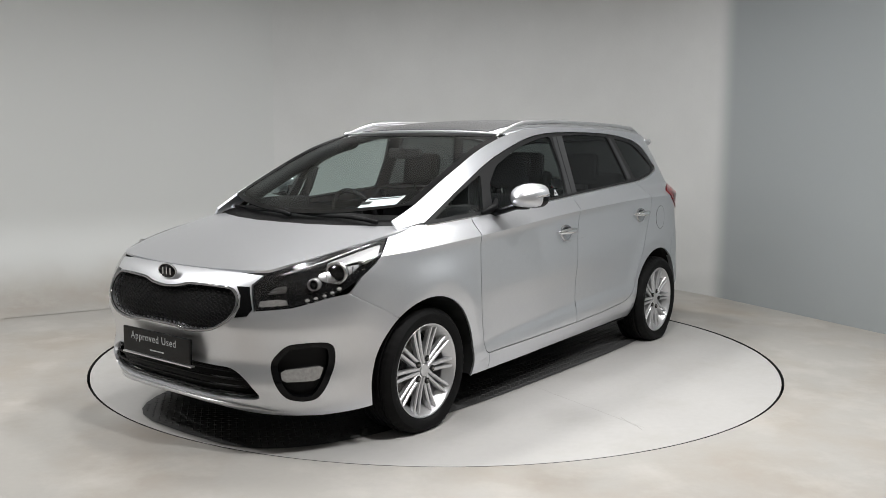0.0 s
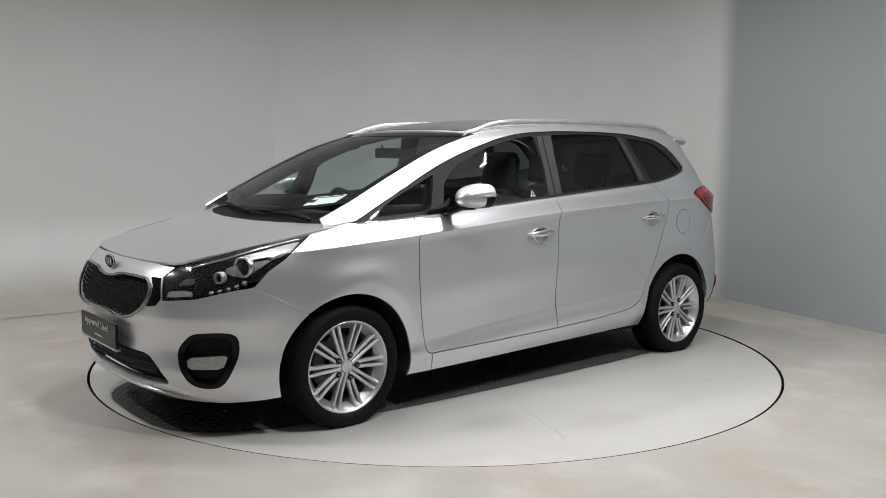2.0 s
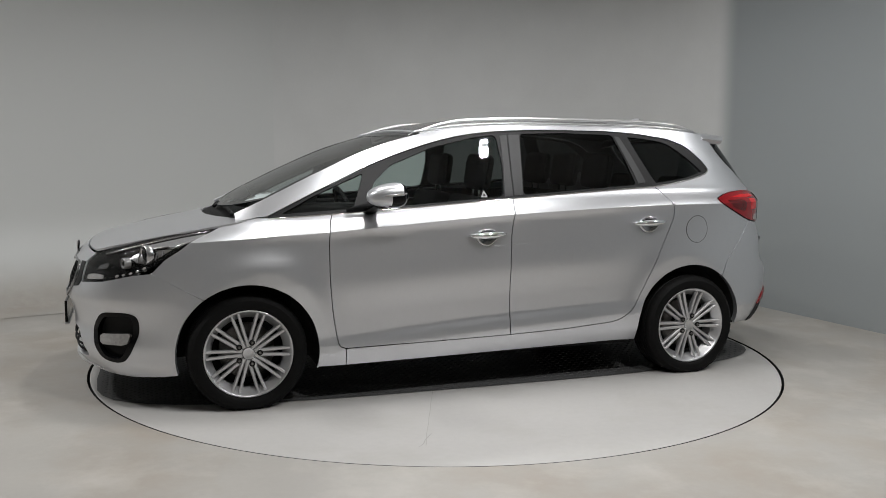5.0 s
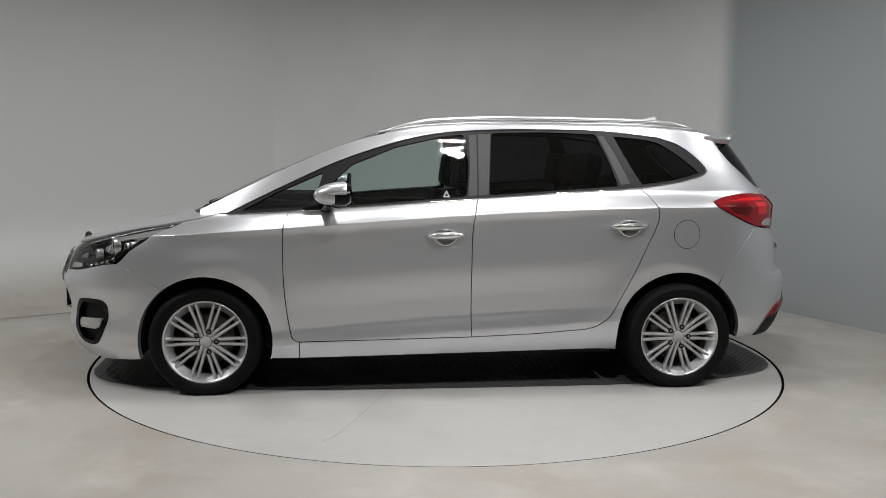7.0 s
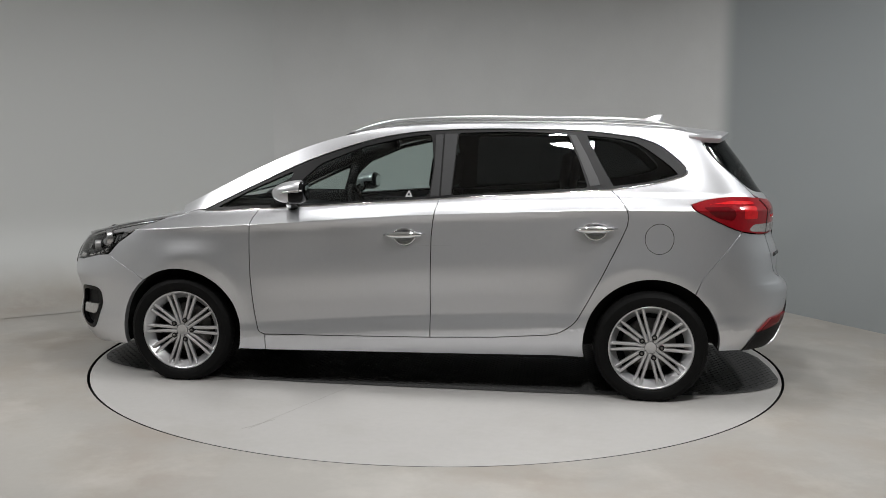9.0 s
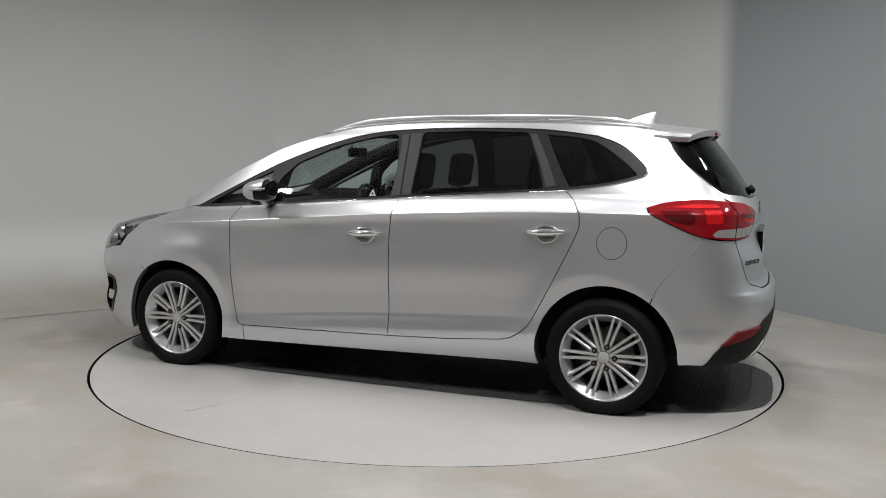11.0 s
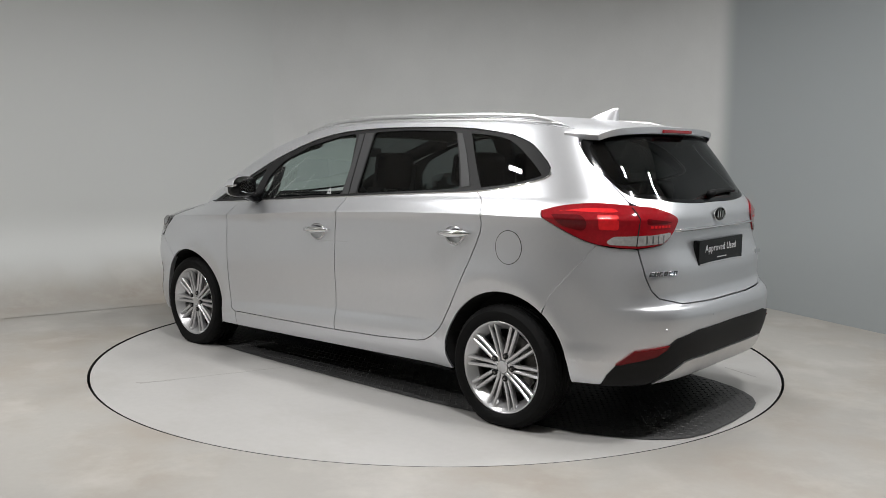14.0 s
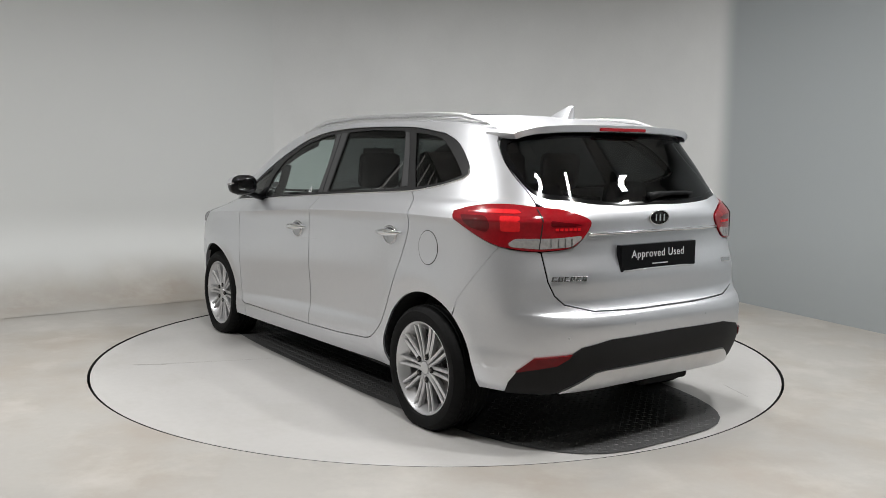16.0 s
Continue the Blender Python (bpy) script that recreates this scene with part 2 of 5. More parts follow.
ARCH_F, ARCH_R = (1.373, 0.3, 0.372), (-1.376, 0.306, 0.376)   # wheel openings: x, z, radius
X1, X2, LAP = 1.0, -1.0, 0.9          # the straight flank lies between X2 and X1
NF, NR = 3.3, 4.2                     # how square the corners are in plan
flank = smooth_table([-1.0, -0.5, 0.0, 0.6, 1.0], [0.872, 0.882, 0.888, 0.89, 0.89], -1.2, 1.2)
crease = smooth_table([-2.2, -1.54, -1.2, -0.14, 0.94, 1.46, 1.8, 2.3], [1.07, 1.066, 1.062, 1.02, 0.941, 0.909, 0.88, 0.8], -2.4, 2.5)
below = smooth_table([-0.9, -0.82, -0.74, -0.67, -0.63, -0.57, -0.48, -0.3, -0.14, -0.05, -0.015, 0.0],
                     [-0.12, -0.05, -0.012, -0.002, -0.007, -0.0205, -0.0195, -0.0075, -0.012, -0.012, -0.006, 0.0], -1, 0)
above = smooth_table([0.0, 0.015, 0.085, 0.12, 0.2, 0.29, 0.38, 0.476, 0.53, 0.58, 0.62], [0.0, -0.0125, -0.076, -0.0885, -0.1175, -0.151, -0.185, -0.222, -0.262, -0.34, -0.45], 0, 0.7)
lean = smooth_table([0.3, 0.8, 1.25, 1.5, 1.9], [1.0, 1.14, 1.62, 2.3, 2.6], 0, 2.4)
nose = smooth_table([0.15, 0.2, 0.27, 0.34, 0.44, 0.53, 0.59, 0.64, 0.7, 0.76, 0.82, 0.9, 1.0], [2.12, 2.2, 2.264, 2.284, 2.262, 2.28, 2.302, 2.299, 2.279, 2.249, 2.2, 2.05, 1.75], 0.1, 1.6)
tail = smooth_table([0.2, 0.26, 0.36, 0.5, 0.6, 0.645, 0.672, 0.72, 0.8, 0.95, 1.06, 1.13, 1.2, 1.3, 1.44, 1.53, 1.6],
                    [-2.02, -2.1, -2.165, -2.205, -2.21, -2.194, -2.158, -2.138, -2.14, -2.1, -2.1, -2.07, -2.02, -1.955, -1.85, -1.78, -1.7], 0.1, 1.7)


tail_plain = smooth_table([0.2, 0.26, 0.36, 0.5, 0.6, 0.8, 0.95, 1.06, 1.13, 1.2, 1.3, 1.44, 1.53, 1.6],
                          [-2.02, -2.1, -2.165, -2.2, -2.19, -2.14, -2.1, -2.1, -2.07, -2.02, -1.955, -1.85, -1.78, -1.7], 0.1, 1.7)


def half_width(x, z):
    h = z - crease(x)
    flare = 0.0
    for cx, cz, r in (ARCH_F, ARCH_R):
        d = np.hypot(x - cx, z - cz) - r
        lip = np.where(d > 0.058, 0.013 * np.exp(-((d - 0.058) / 0.085) ** 2), 0.013 - 0.0035 * np.clip(1 - d / 0.058, 0, 1.2))
        flare = flare + lip * np.clip((z - 0.12) / 0.2, 0, 1)
    # the front wing swells out below the crease, over the wheel
    swell = np.clip((-h - 0.025) / 0.15, 0, 1)
    flare = flare + 0.02 * swell * swell * (3 - 2 * swell) * np.exp(-((x - 1.4) / 0.36) ** 2) * np.clip((z - 0.38) / 0.28, 0, 1)
    fade = np.exp(-((np.abs(x) - 0.15) / 0.75) ** 4)          # the hollow of the doors dies out towards the wheels
    hollow = below(h) * np.where(h > -0.67, 0.35 + 0.65 * fade, 1.0)
    return flank(np.clip(x, X2, X1)) + flare + np.where(h < 0, hollow, above(h) * lean(x))


def body(s, z):
    """The left flank's surface by s, which runs like x along the side and then round the corners to the middle of nose and tail."""
    s, z = np.asarray(s, float), np.asarray(z, float)
    f, r = (s - X1) / LAP, (X2 - s) / LAP
    a = np.where(f > 0, f, np.where(r > 0, r, 0.0))
    ca, sa = np.sin(a), np.cos(a)
    ledge = np.clip((ca - 0.72) / 0.2, 0, 1)          # the step under the tailgate dies out round the corners
    ledge = ledge * ledge * (3 - 2 * ledge)
    lf, lr = nose(z) - X1, X2 - (tail_plain(z) + (tail(z) - tail_plain(z)) * ledge)
    xg = np.where(f > 0, X1 + lf * np.clip(ca, 0, 1), np.where(r > 0, X2 - lr * np.clip(ca, 0, 1), s))
    w = np.maximum(half_width(np.clip(xg, -2.2, 2.3), z), 0.2)
    ln, n = np.where(f > 0, lf, lr), np.where(f > 0, NF, NR)
    rad = (np.abs(ca / ln) ** n + np.abs(sa / w) ** n) ** (-1 / n)
    x = np.where(f > 0, X1 + rad * ca, np.where(r > 0, X2 - rad * ca, s))
    y = np.where((f > 0) | (r > 0), rad * sa, w)
    return np.stack([x, y, z + 0 * s], -1)


NOSE, TAIL = X1 + LAP * math.pi / 2, X2 - LAP * math.pi / 2


def by_x(x, z):
    """s of the point of the left side at x, z."""
    if X2 <= x <= X1:
        return x
    s = np.linspace(X1, NOSE, 900) if x > X1 else np.linspace(X2, TAIL, 900)
    return float(s[np.argmin(np.abs(body(s, z + 0 * s)[:, 0] - x))])


def by_xs(s):
    """x of the side at s, at mid height."""
    return float(body(np.array([min(max(s, TAIL), NOSE)]), np.array([0.6]))[0, 0])


def by_y(y, z, front):
    """s of the point of the nose or tail at y, z; past the middle for the right side."""
    s = np.linspace(X1, NOSE, 1500) if front else np.linspace(X2, TAIL, 1500)
    k = float(s[np.argmin(np.abs(body(s, z + 0 * s)[:, 1] - abs(y)))])
    return k if y >= 0 else 2 * (NOSE if front else TAIL) - k


def hood_z(x, y):
    return hood_mid(x) - hood_drop(x) * y**2


hood_mid = smooth_table([1.2, 1.45, 1.65, 1.9, 2.05, 2.12, 2.178, 2.27], [1.07, 1.02, 0.968, 0.905, 0.867, 0.848, 0.832, 0.79], 1.1, 2.4)
hood_drop = smooth_table([1.2, 1.45, 1.65, 1.9, 2.15], [0.085, 0.07, 0.05, 0.024, 0.01], 1.1, 2.4)
roof_mid = smooth_table([-1.9, -1.7, -1.5, -1.0, -0.5, 0.0, 0.25, 0.42, 0.5], [1.505, 1.53, 1.555, 1.588, 1.594, 1.57, 1.535, 1.497, 1.48], -2, 0.6)
eave = smooth_table([-1.85, -1.6, -1.45, -1.0, -0.4, 0.1, 0.37, 0.63, 0.95, 1.27, 1.43], [1.45, 1.496, 1.516, 1.538, 1.54, 1.52, 1.478, 1.404, 1.266, 1.108, 1.03], -2, 1.5)


def whole(s, z):
    """The body's surface on both sides: past the middle of nose and tail lies the right side."""
    s = np.asarray(s, float)
    right = (s > NOSE) | (s < TAIL)
    p = body(np.where(s > NOSE, 2 * NOSE - s, np.where(s < TAIL, 2 * TAIL - s, s)), z)
    p[..., 1] *= np.where(right, -1, 1)
    return p


def sheet(name, outline, mat, parent, fn=whole, holes=(), off=0.0, step=0.03, thick=0.012, gap=0.0025, mirror=False, label="", dish=0.0):
    """A curved panel with thickness: the outline lies in the two parameters of the surface fn. off: out from the surface. dish: how far its middle lies back."""
    poly = resample(shrink(outline, gap), step)
    cuts = [resample(shrink(h, -gap), step) for h in holes]
    loops, pts, edges = [poly, *cuts], [], []
    for l in loops:
        n0 = len(pts)
        pts += l
        edges += [(n0 + i, n0 + (i + 1) % len(l)) for i in range(len(l))]
    rim = len(pts)
    a = np.array(poly)
    gx, gy = np.meshgrid(np.arange(a[:, 0].min(), a[:, 0].max(), step), np.arange(a[:, 1].min(), a[:, 1].max(), step))
    gx, gy = gx.ravel() + 0.0031, gy.ravel() + 0.0017
    ok = inside(gx, gy, poly)
    for c in cuts:
        ok &= ~inside(gx, gy, c)
    gx, gy = gx[ok], gy[ok]
    edge = np.array(pts)
    if fn is whole and len(gx):
        clear = np.abs(gy - crease(body(np.clip(gx, TAIL, NOSE), gy)[:, 0])) > 0.012
        gx, gy = gx[clear], gy[clear]
    if len(gx):
        far = np.array([np.min(np.hypot(edge[:, 0] - x, edge[:, 1] - y)) for x, y in zip(gx, gy)]) > step * 0.45
        pts += list(zip(gx[far].tolist(), gy[far].tolist()))
    if fn is whole:
        for h in (-0.74, -0.7, -0.67, -0.65, -0.63, -0.6, -0.57, -0.52, -0.03, -0.01, -0.003, 0.0, 0.003, 0.015, 0.06):
            ls = np.arange(a[:, 0].min(), a[:, 0].max(), step * 0.7)
            lx = body(np.clip(ls, TAIL, NOSE), np.full(len(ls), 0.95))[:, 0]
            lz = crease(lx) + h
            lz = crease(body(np.clip(ls, TAIL, NOSE), lz)[:, 0]) + h
            on = inside(ls, lz, poly)
            for c in cuts:
                on &= ~inside(ls, lz, c)
            pts += [(p, q) for p, q in zip(ls[on].tolist(), lz[on].tolist()) if np.min(np.hypot(edge[:, 0] - p, edge[:, 1] - q)) > 0.004]
        if a[:, 0].min() < X2 - 0.5:
            for z in (0.6, 0.617, 0.631, 0.645, 0.658, 0.672, 0.688, 0.704, 0.72):
                ls = np.arange(a[:, 0].min(), min(a[:, 0].max(), X2 - 0.5), step * 0.5)
                on = inside(ls, ls * 0 + z, poly)
                for c in cuts:
                    on &= ~inside(ls, ls * 0 + z, c)
                pts += [(q, z) for q in ls[on].tolist() if np.min(np.hypot(edge[:, 0] - q, edge[:, 1] - z)) > 0.004]
        for cx, cz, r in (ARCH_F, ARCH_R):
            for d in (0.028, 0.05, 0.058, 0.066, 0.085, 0.11):
                ring = np.array([(cx + (r + d) * math.cos(q), cz + (r + d) * math.sin(q)) for q in np.linspace(-0.2, 3.34, 72)])
                if ring[:, 0].max() < by_xs(a[:, 0].min()) or ring[:, 0].min() > by_xs(a[:, 0].max()):
                    continue
                ls, lz = np.array([by_x(x, z) for x, z in ring]), ring[:, 1]
                on = inside(ls, lz, poly)
                for c in cuts:
                    on &= ~inside(ls, lz, c)
                pts += [(p, q) for p, q in zip(ls[on].tolist(), lz[on].tolist()) if np.min(np.hypot(edge[:, 0] - p, edge[:, 1] - q)) > 0.006]
    from mathutils.geometry import delaunay_2d_cdt
    vs, _, fs, *_ = delaunay_2d_cdt([Vector(p) for p in pts], edges, [], 0, 1e-7)
    uv = np.array([tuple(v) for v in vs])
    tri = np.array([tuple(f) for f in fs])
    mid = uv[tri].mean(1)
    keep = inside(mid[:, 0], mid[:, 1], poly)
    for c in cuts:
        keep &= ~inside(mid[:, 0], mid[:, 1], c)
    tri = tri[keep]
    u, v = uv[:, 0], uv[:, 1]
    e = 0.002
    du, dv = fn(u + e, v) - fn(u - e, v), fn(u, v + e) - fn(u, v - e)
    nor = np.cross(du, dv)
    nor /= np.linalg.norm(nor, axis=1)[:, None] + 1e-12
    pos = fn(u, v)
    out = pos - np.array([0, 0, 0.6])
    if np.sum(np.einsum("ij,ij->i", nor, out)) < 0:
        nor = -nor
    pos = pos + nor * off
    if dish:
        far = np.array([np.min(np.hypot(edge[:, 0] - x, edge[:, 1] - y)) for x, y in uv])
        pos -= nor * (dish * np.minimum(far / 0.05, 1))[:, None]
    fn_face = np.cross(pos[tri[:, 1]] - pos[tri[:, 0]], pos[tri[:, 2]] - pos[tri[:, 0]])
    flip = np.einsum("ij,ij->i", fn_face, nor[tri[:, 0]]) < 0
    tri[flip] = tri[flip][:, ::-1]
    verts, normals, faces = pos.tolist(), nor.tolist(), [tuple(map(int, t)) for t in tri]
    count = {}
    for t in faces:
        for i in range(3):
            count[(t[i], t[(i + 1) % 3])] = 1
    open_edges = [k for k in count if (k[1], k[0]) not in count]
    for i, j in open_edges:
        n0 = len(verts)
        along = pos[j] - pos[i]
        n = np.cross(along, nor[i])
        n = (n / (np.linalg.norm(n) + 1e-12)).tolist()
        verts += [pos[j].tolist(), pos[i].tolist(), (pos[i] - nor[i] * thick).tolist(), (pos[j] - nor[j] * thick).tolist()]
        normals += [n] * 4
        faces.append((n0, n0 + 1, n0 + 2, n0 + 3))
    made = []
    for sgn in (1, -1) if mirror else (1,):
        me = bpy.data.meshes.new(name)
        m = np.array([1, sgn, 1])
        me.from_pydata((np.array(verts) * m).tolist(), [], faces if sgn > 0 else [f[::-1] for f in faces])
        me.polygons.foreach_set("use_smooth", [True] * len(me.polygons))
        me.normals_split_custom_set_from_vertices((np.array(normals) * m).tolist())
        me.materials.append(mat)
        ob = new(name, me)
        ob.parent = parent
        if label:
            ob["label"] = label
        made.append(ob)
    return made


def xs(points):
    """Side points given by x, z."""
    return [(by_x(x, z), z) for x, z in points]


def ys(points, front):
    """Nose or tail points given by y, z."""
    return [(by_y(y, z, front), z) for y, z in points]


def both(half):
    """Close an outline of the nose or tail with its mirror image; half runs from the middle round to the middle."""
    mid = NOSE if half[0][0] > 0 else TAIL
    return half + [(2 * mid - s, z) for s, z in half[::-1] if abs(s - mid) > 1e-3]


def empty(name, label, category, group=""):
    e = new(name)
    e.empty_display_size = 0.2
    return tagged(e, label, category, group)


# ---- the room ----
def room():
    for name, pts, mat in (
        ("floor", None, FLOOR),
    ):
        bm = bmesh.new()
        outer = [(-9, -10), (9, -10), (9, 6), (-9, 6)]
        n, hole = 160, 2.261
        ring = [bm.verts.new((hole * math.cos(2 * math.pi * i / n), hole * math.sin(2 * math.pi * i / n), 0)) for i in range(n)]
        low = [bm.verts.new((v.co.x, v.co.y, -0.12)) for v in ring]
        mid = [bm.verts.new((1.35 * v.co.x, 1.2 * v.co.y, 0)) for v in ring]
        for i in range(n):
            j = (i + 1) % n
            bm.faces.new((ring[i], ring[j], mid[j], mid[i]))
            bm.faces.new((ring[j], ring[i], low[i], low[j])).material_index = 1
        far = []
        for i in range(n):
            a = 2 * math.pi * i / n
            k = min(9 / max(abs(math.cos(a)), 1e-6), 10 / max(abs(math.sin(a)), 1e-6))
            far.append(bm.verts.new((k * math.cos(a), k * math.sin(a), 0)))
        for i in range(n):
            j = (i + 1) % n
            bm.faces.new((mid[i], mid[j], far[j], far[i]))
        bmesh.ops.recalc_face_normals(bm, faces=bm.faces)
        f = part("floor", bm, mat)
        f.data.materials.append(DARK)
        tagged(f, "pale beige painted studio floor with faint stains", "floor", kind="structure")
    tagged(part("floor_pit", box(-2.5, 2.5, -2.5, 2.5, -0.2, -0.13), DARK), "dark pit under the turntable", "floor", kind="structure")

    def wall(name, line, mat, label, cove=0.0, h=CEILING + 0.02, t=0.12):
        bm = bmesh.new()
        prof = [(0.0, h)] + ([(0.0, cove)] + [(cove - cove * math.cos(radians(a)), cove - cove * math.sin(radians(a))) for a in range(10, 91, 10)] if cove else [(0.0, -0.03)])
        rows = []
        for i, p in enumerate(line):
            p = Vector((*p, 0))
            d = Vector((*line[min(i + 1, len(line) - 1)], 0)) - Vector((*line[max(i - 1, 0)], 0))
            nrm = Vector((d.y, -d.x, 0)).normalized()
            row = [bm.verts.new(p + nrm * o + Vector((0, 0, z + (0.003 if cove else 0)))) for o, z in prof]
            row += [bm.verts.new(p - nrm * t + Vector((0, 0, -0.03))), bm.verts.new(p - nrm * t + Vector((0, 0, h)))]
            rows.append(row)
        for a, b in zip(rows, rows[1:]):
            for k in range(len(a)):
                bm.faces.new((a[k], a[(k + 1) % len(a)], b[(k + 1) % len(a)], b[k]))
        bmesh.ops.recalc_face_normals(bm, faces=bm.faces)
        ob = part(name, bm, mat, smooth=True)
        ob.data.set_sharp_from_angle(angle=radians(30))
        return tagged(ob, label, "wall", kind="structure")

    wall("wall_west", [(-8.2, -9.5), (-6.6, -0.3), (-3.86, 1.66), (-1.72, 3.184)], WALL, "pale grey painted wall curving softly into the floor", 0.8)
    wall("wall_north", [(-1.72, 3.184), (-1.5, 3.32), (-1.25, 3.42), (-0.9, 3.495), (0.2, 3.62), (1.2, 3.6), (1.75, 3.42), (2.15, 3.1), (2.4, 2.82), (2.6, 2.5)], BACKWALL, "pale grey painted back wall")
    wall("wall_east", [(2.6, 2.5), (2.735, 2.27), (3.12, 1.45), (3.49, 0.63), (4.7, -2.05), (8.2, -9.5)], SIDEWALL_DIM, "cool grey wall, dimmed in its colour, sharp line at floor")
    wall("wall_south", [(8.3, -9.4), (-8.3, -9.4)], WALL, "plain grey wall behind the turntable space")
    bm = box(-9, 9, -10, 6, CEILING, CEILING + 0.1)
    tagged(part("ceiling", bm, CEIL), "plain grey painted ceiling", "ceiling", kind="structure")
    made = {}
    # the fixture at (0.4, 0.85) is the added brightener for the back wall
    for lx, ly, turn, _, spacing in LAMPS:
        at = pose(lx, ly, CEILING, 0, 0, turn)
        if spacing in made:
            copy_thing(made[spacing], at)
            continue
        size = "long" if spacing > 0.12 else "short"
        f = made[spacing] = empty("ceiling_light", size + " ceiling fixture with three white square lamp heads", "ceiling light", "ceiling lights")
        f.matrix_basis = at
        w = spacing + 0.08
        part("housing", box(-w, w, -0.075, 0.075, -0.15, 0, 0.008), ALLOY, f)
        for k in (-1, 0, 1):
            a, c = HEAD_SIZE / 2, k * spacing
            part("diffuser", box(c - a, c + a, -a, a, -0.156, -0.1505, 0.002), PANELGLOW, f)

    # unseen slim upright glowing strips high on the west wall, added for window streaks
    first = None
    for i in range(7):
        k = 1.2 + 0.2 * i
        at = pose(-6.6 + 0.813 * k + 0.582 * 0.03, -0.3 + 0.582 * k - 0.813 * 0.03, 2.5, 0, 0, 35.6)
        if first is None:
            first = empty("streak_strip", "slim white upright glowing strip added for streaks in car windows", "strip light", "strip lights")
            first.matrix_basis = at
            part("housing", box(-0.02, 0.02, -0.005, 0.028, 0, 0.88, 0.003), ALLOY, first)
            part("tube", box(-0.012, 0.012, -0.016, -0.0055, 0.02, 0.86, 0.003), STREAKGLOW, first)
        else:
            copy_thing(first, at)


def turntable():
    t = empty("turntable", "round cream-painted turntable set flush in the floor", "turntable")
    n = 160
    bm = lathe([(0.0005, -0.002), (2.0, -0.002), (2.24, -0.002), (2.245, -0.004)], n, "z")
    part("disc", bm, DISC, t)
    part("disc_edge", lathe([(2.245, -0.004), (2.2452, -0.1)], n, "z"), DARK, t)
    # steel tread plate under the car, with raised lozenges; shadow painted into its colour
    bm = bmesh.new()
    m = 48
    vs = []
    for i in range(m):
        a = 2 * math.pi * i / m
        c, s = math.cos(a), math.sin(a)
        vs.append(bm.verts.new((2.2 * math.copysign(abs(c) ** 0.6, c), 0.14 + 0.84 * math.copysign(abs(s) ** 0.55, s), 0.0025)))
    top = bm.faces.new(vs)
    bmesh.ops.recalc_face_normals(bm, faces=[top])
    plate = part("tread_plate", bm, PLATE_SHADOWED, t, "steel tread plate with raised lozenges and car shadow painted in")
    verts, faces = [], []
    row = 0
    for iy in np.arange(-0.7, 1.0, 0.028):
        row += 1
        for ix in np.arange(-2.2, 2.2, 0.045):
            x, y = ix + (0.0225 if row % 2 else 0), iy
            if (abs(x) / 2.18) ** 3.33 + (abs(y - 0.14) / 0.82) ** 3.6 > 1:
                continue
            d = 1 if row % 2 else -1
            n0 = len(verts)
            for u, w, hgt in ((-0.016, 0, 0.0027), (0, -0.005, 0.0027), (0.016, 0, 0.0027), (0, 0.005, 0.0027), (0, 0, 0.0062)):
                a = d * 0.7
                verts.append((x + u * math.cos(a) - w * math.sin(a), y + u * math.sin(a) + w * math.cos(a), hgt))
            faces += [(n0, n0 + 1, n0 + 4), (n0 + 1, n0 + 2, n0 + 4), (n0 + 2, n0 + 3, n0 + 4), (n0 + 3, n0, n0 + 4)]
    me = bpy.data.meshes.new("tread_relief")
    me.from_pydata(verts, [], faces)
    me.materials.append(PLATE_SHADOWED)
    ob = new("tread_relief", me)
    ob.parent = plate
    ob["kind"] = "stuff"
    # hairline scratches in the paint
    rnd = random.Random(4)
    for _ in range(6):
        r, a = rnd.uniform(1.1, 2.1), rnd.uniform(0, 6.28)
        x, y, d, ln = r * math.cos(a), r * math.sin(a), rnd.uniform(0, 3.1), rnd.uniform(0.05, 0.3)
        pts = [(x + ln * (k / 4 - 0.5) * math.cos(d) + rnd.uniform(-0.006, 0.006), y + ln * (k / 4 - 0.5) * math.sin(d), -0.0012) for k in range(5)]
        part("scratch", tube(pts, 0.0018, 4, 0.4), material("scratch_grey", (0.33, 0.32, 0.3), 0.7) if _ == 0 else bpy.data.materials["scratch_grey"], t)
    line = [(0.32 + 0.37 * k / 12 + rnd.uniform(-0.003, 0.003), 0.87 + 0.99 * k / 12, -0.0012) for k in range(13)]
    part("scratch", tube(line, 0.0013, 4, 0.4), bpy.data.materials["scratch_grey"], t, "long hairline scratch")
    return t


room()
TABLE = turntable()
CAR = empty("car", "silver family car with tinted rear windows and silver alloy wheels", "car")
CX, CY = 0.0316, 0.153


# ---- the car's outer panels ----
BELT = curved([(1.25, 1.01), (0.9, 1.034), (0.5, 1.062), (-0.17, 1.111), (-0.7, 1.149), (-1.12, 1.177), (-1.35, 1.21), (-1.49, 1.243)], 5)
DLO_BACK = curved([(-1.49, 1.243), (-1.54, 1.262), (-1.552, 1.29), (-1.5, 1.35), (-1.4, 1.425), (-1.274, 1.47)], 5)
DLO_TOP = curved([(-1.274, 1.47), (-0.963, 1.504), (-0.55, 1.511), (-0.222, 1.504), (0.05, 1.481), (0.303, 1.427), (0.627, 1.317), (0.948, 1.169), (1.255, 1.018)], 5)
EAVE = [(x, float(eave(x))) for x in np.linspace(1.42, -1.63, 64)]
GATE_EDGE = curved([(-1.647, 1.43), (-1.714, 1.349), (-1.8, 1.27), (-1.873, 1.209), (-1.935, 1.15)], 4)
LAMP_TOP = curved([(-1.95, 1.133), (-1.842, 1.142), (-1.74, 1.137), (-1.646, 1.122), (-1.569, 1.098)], 4)
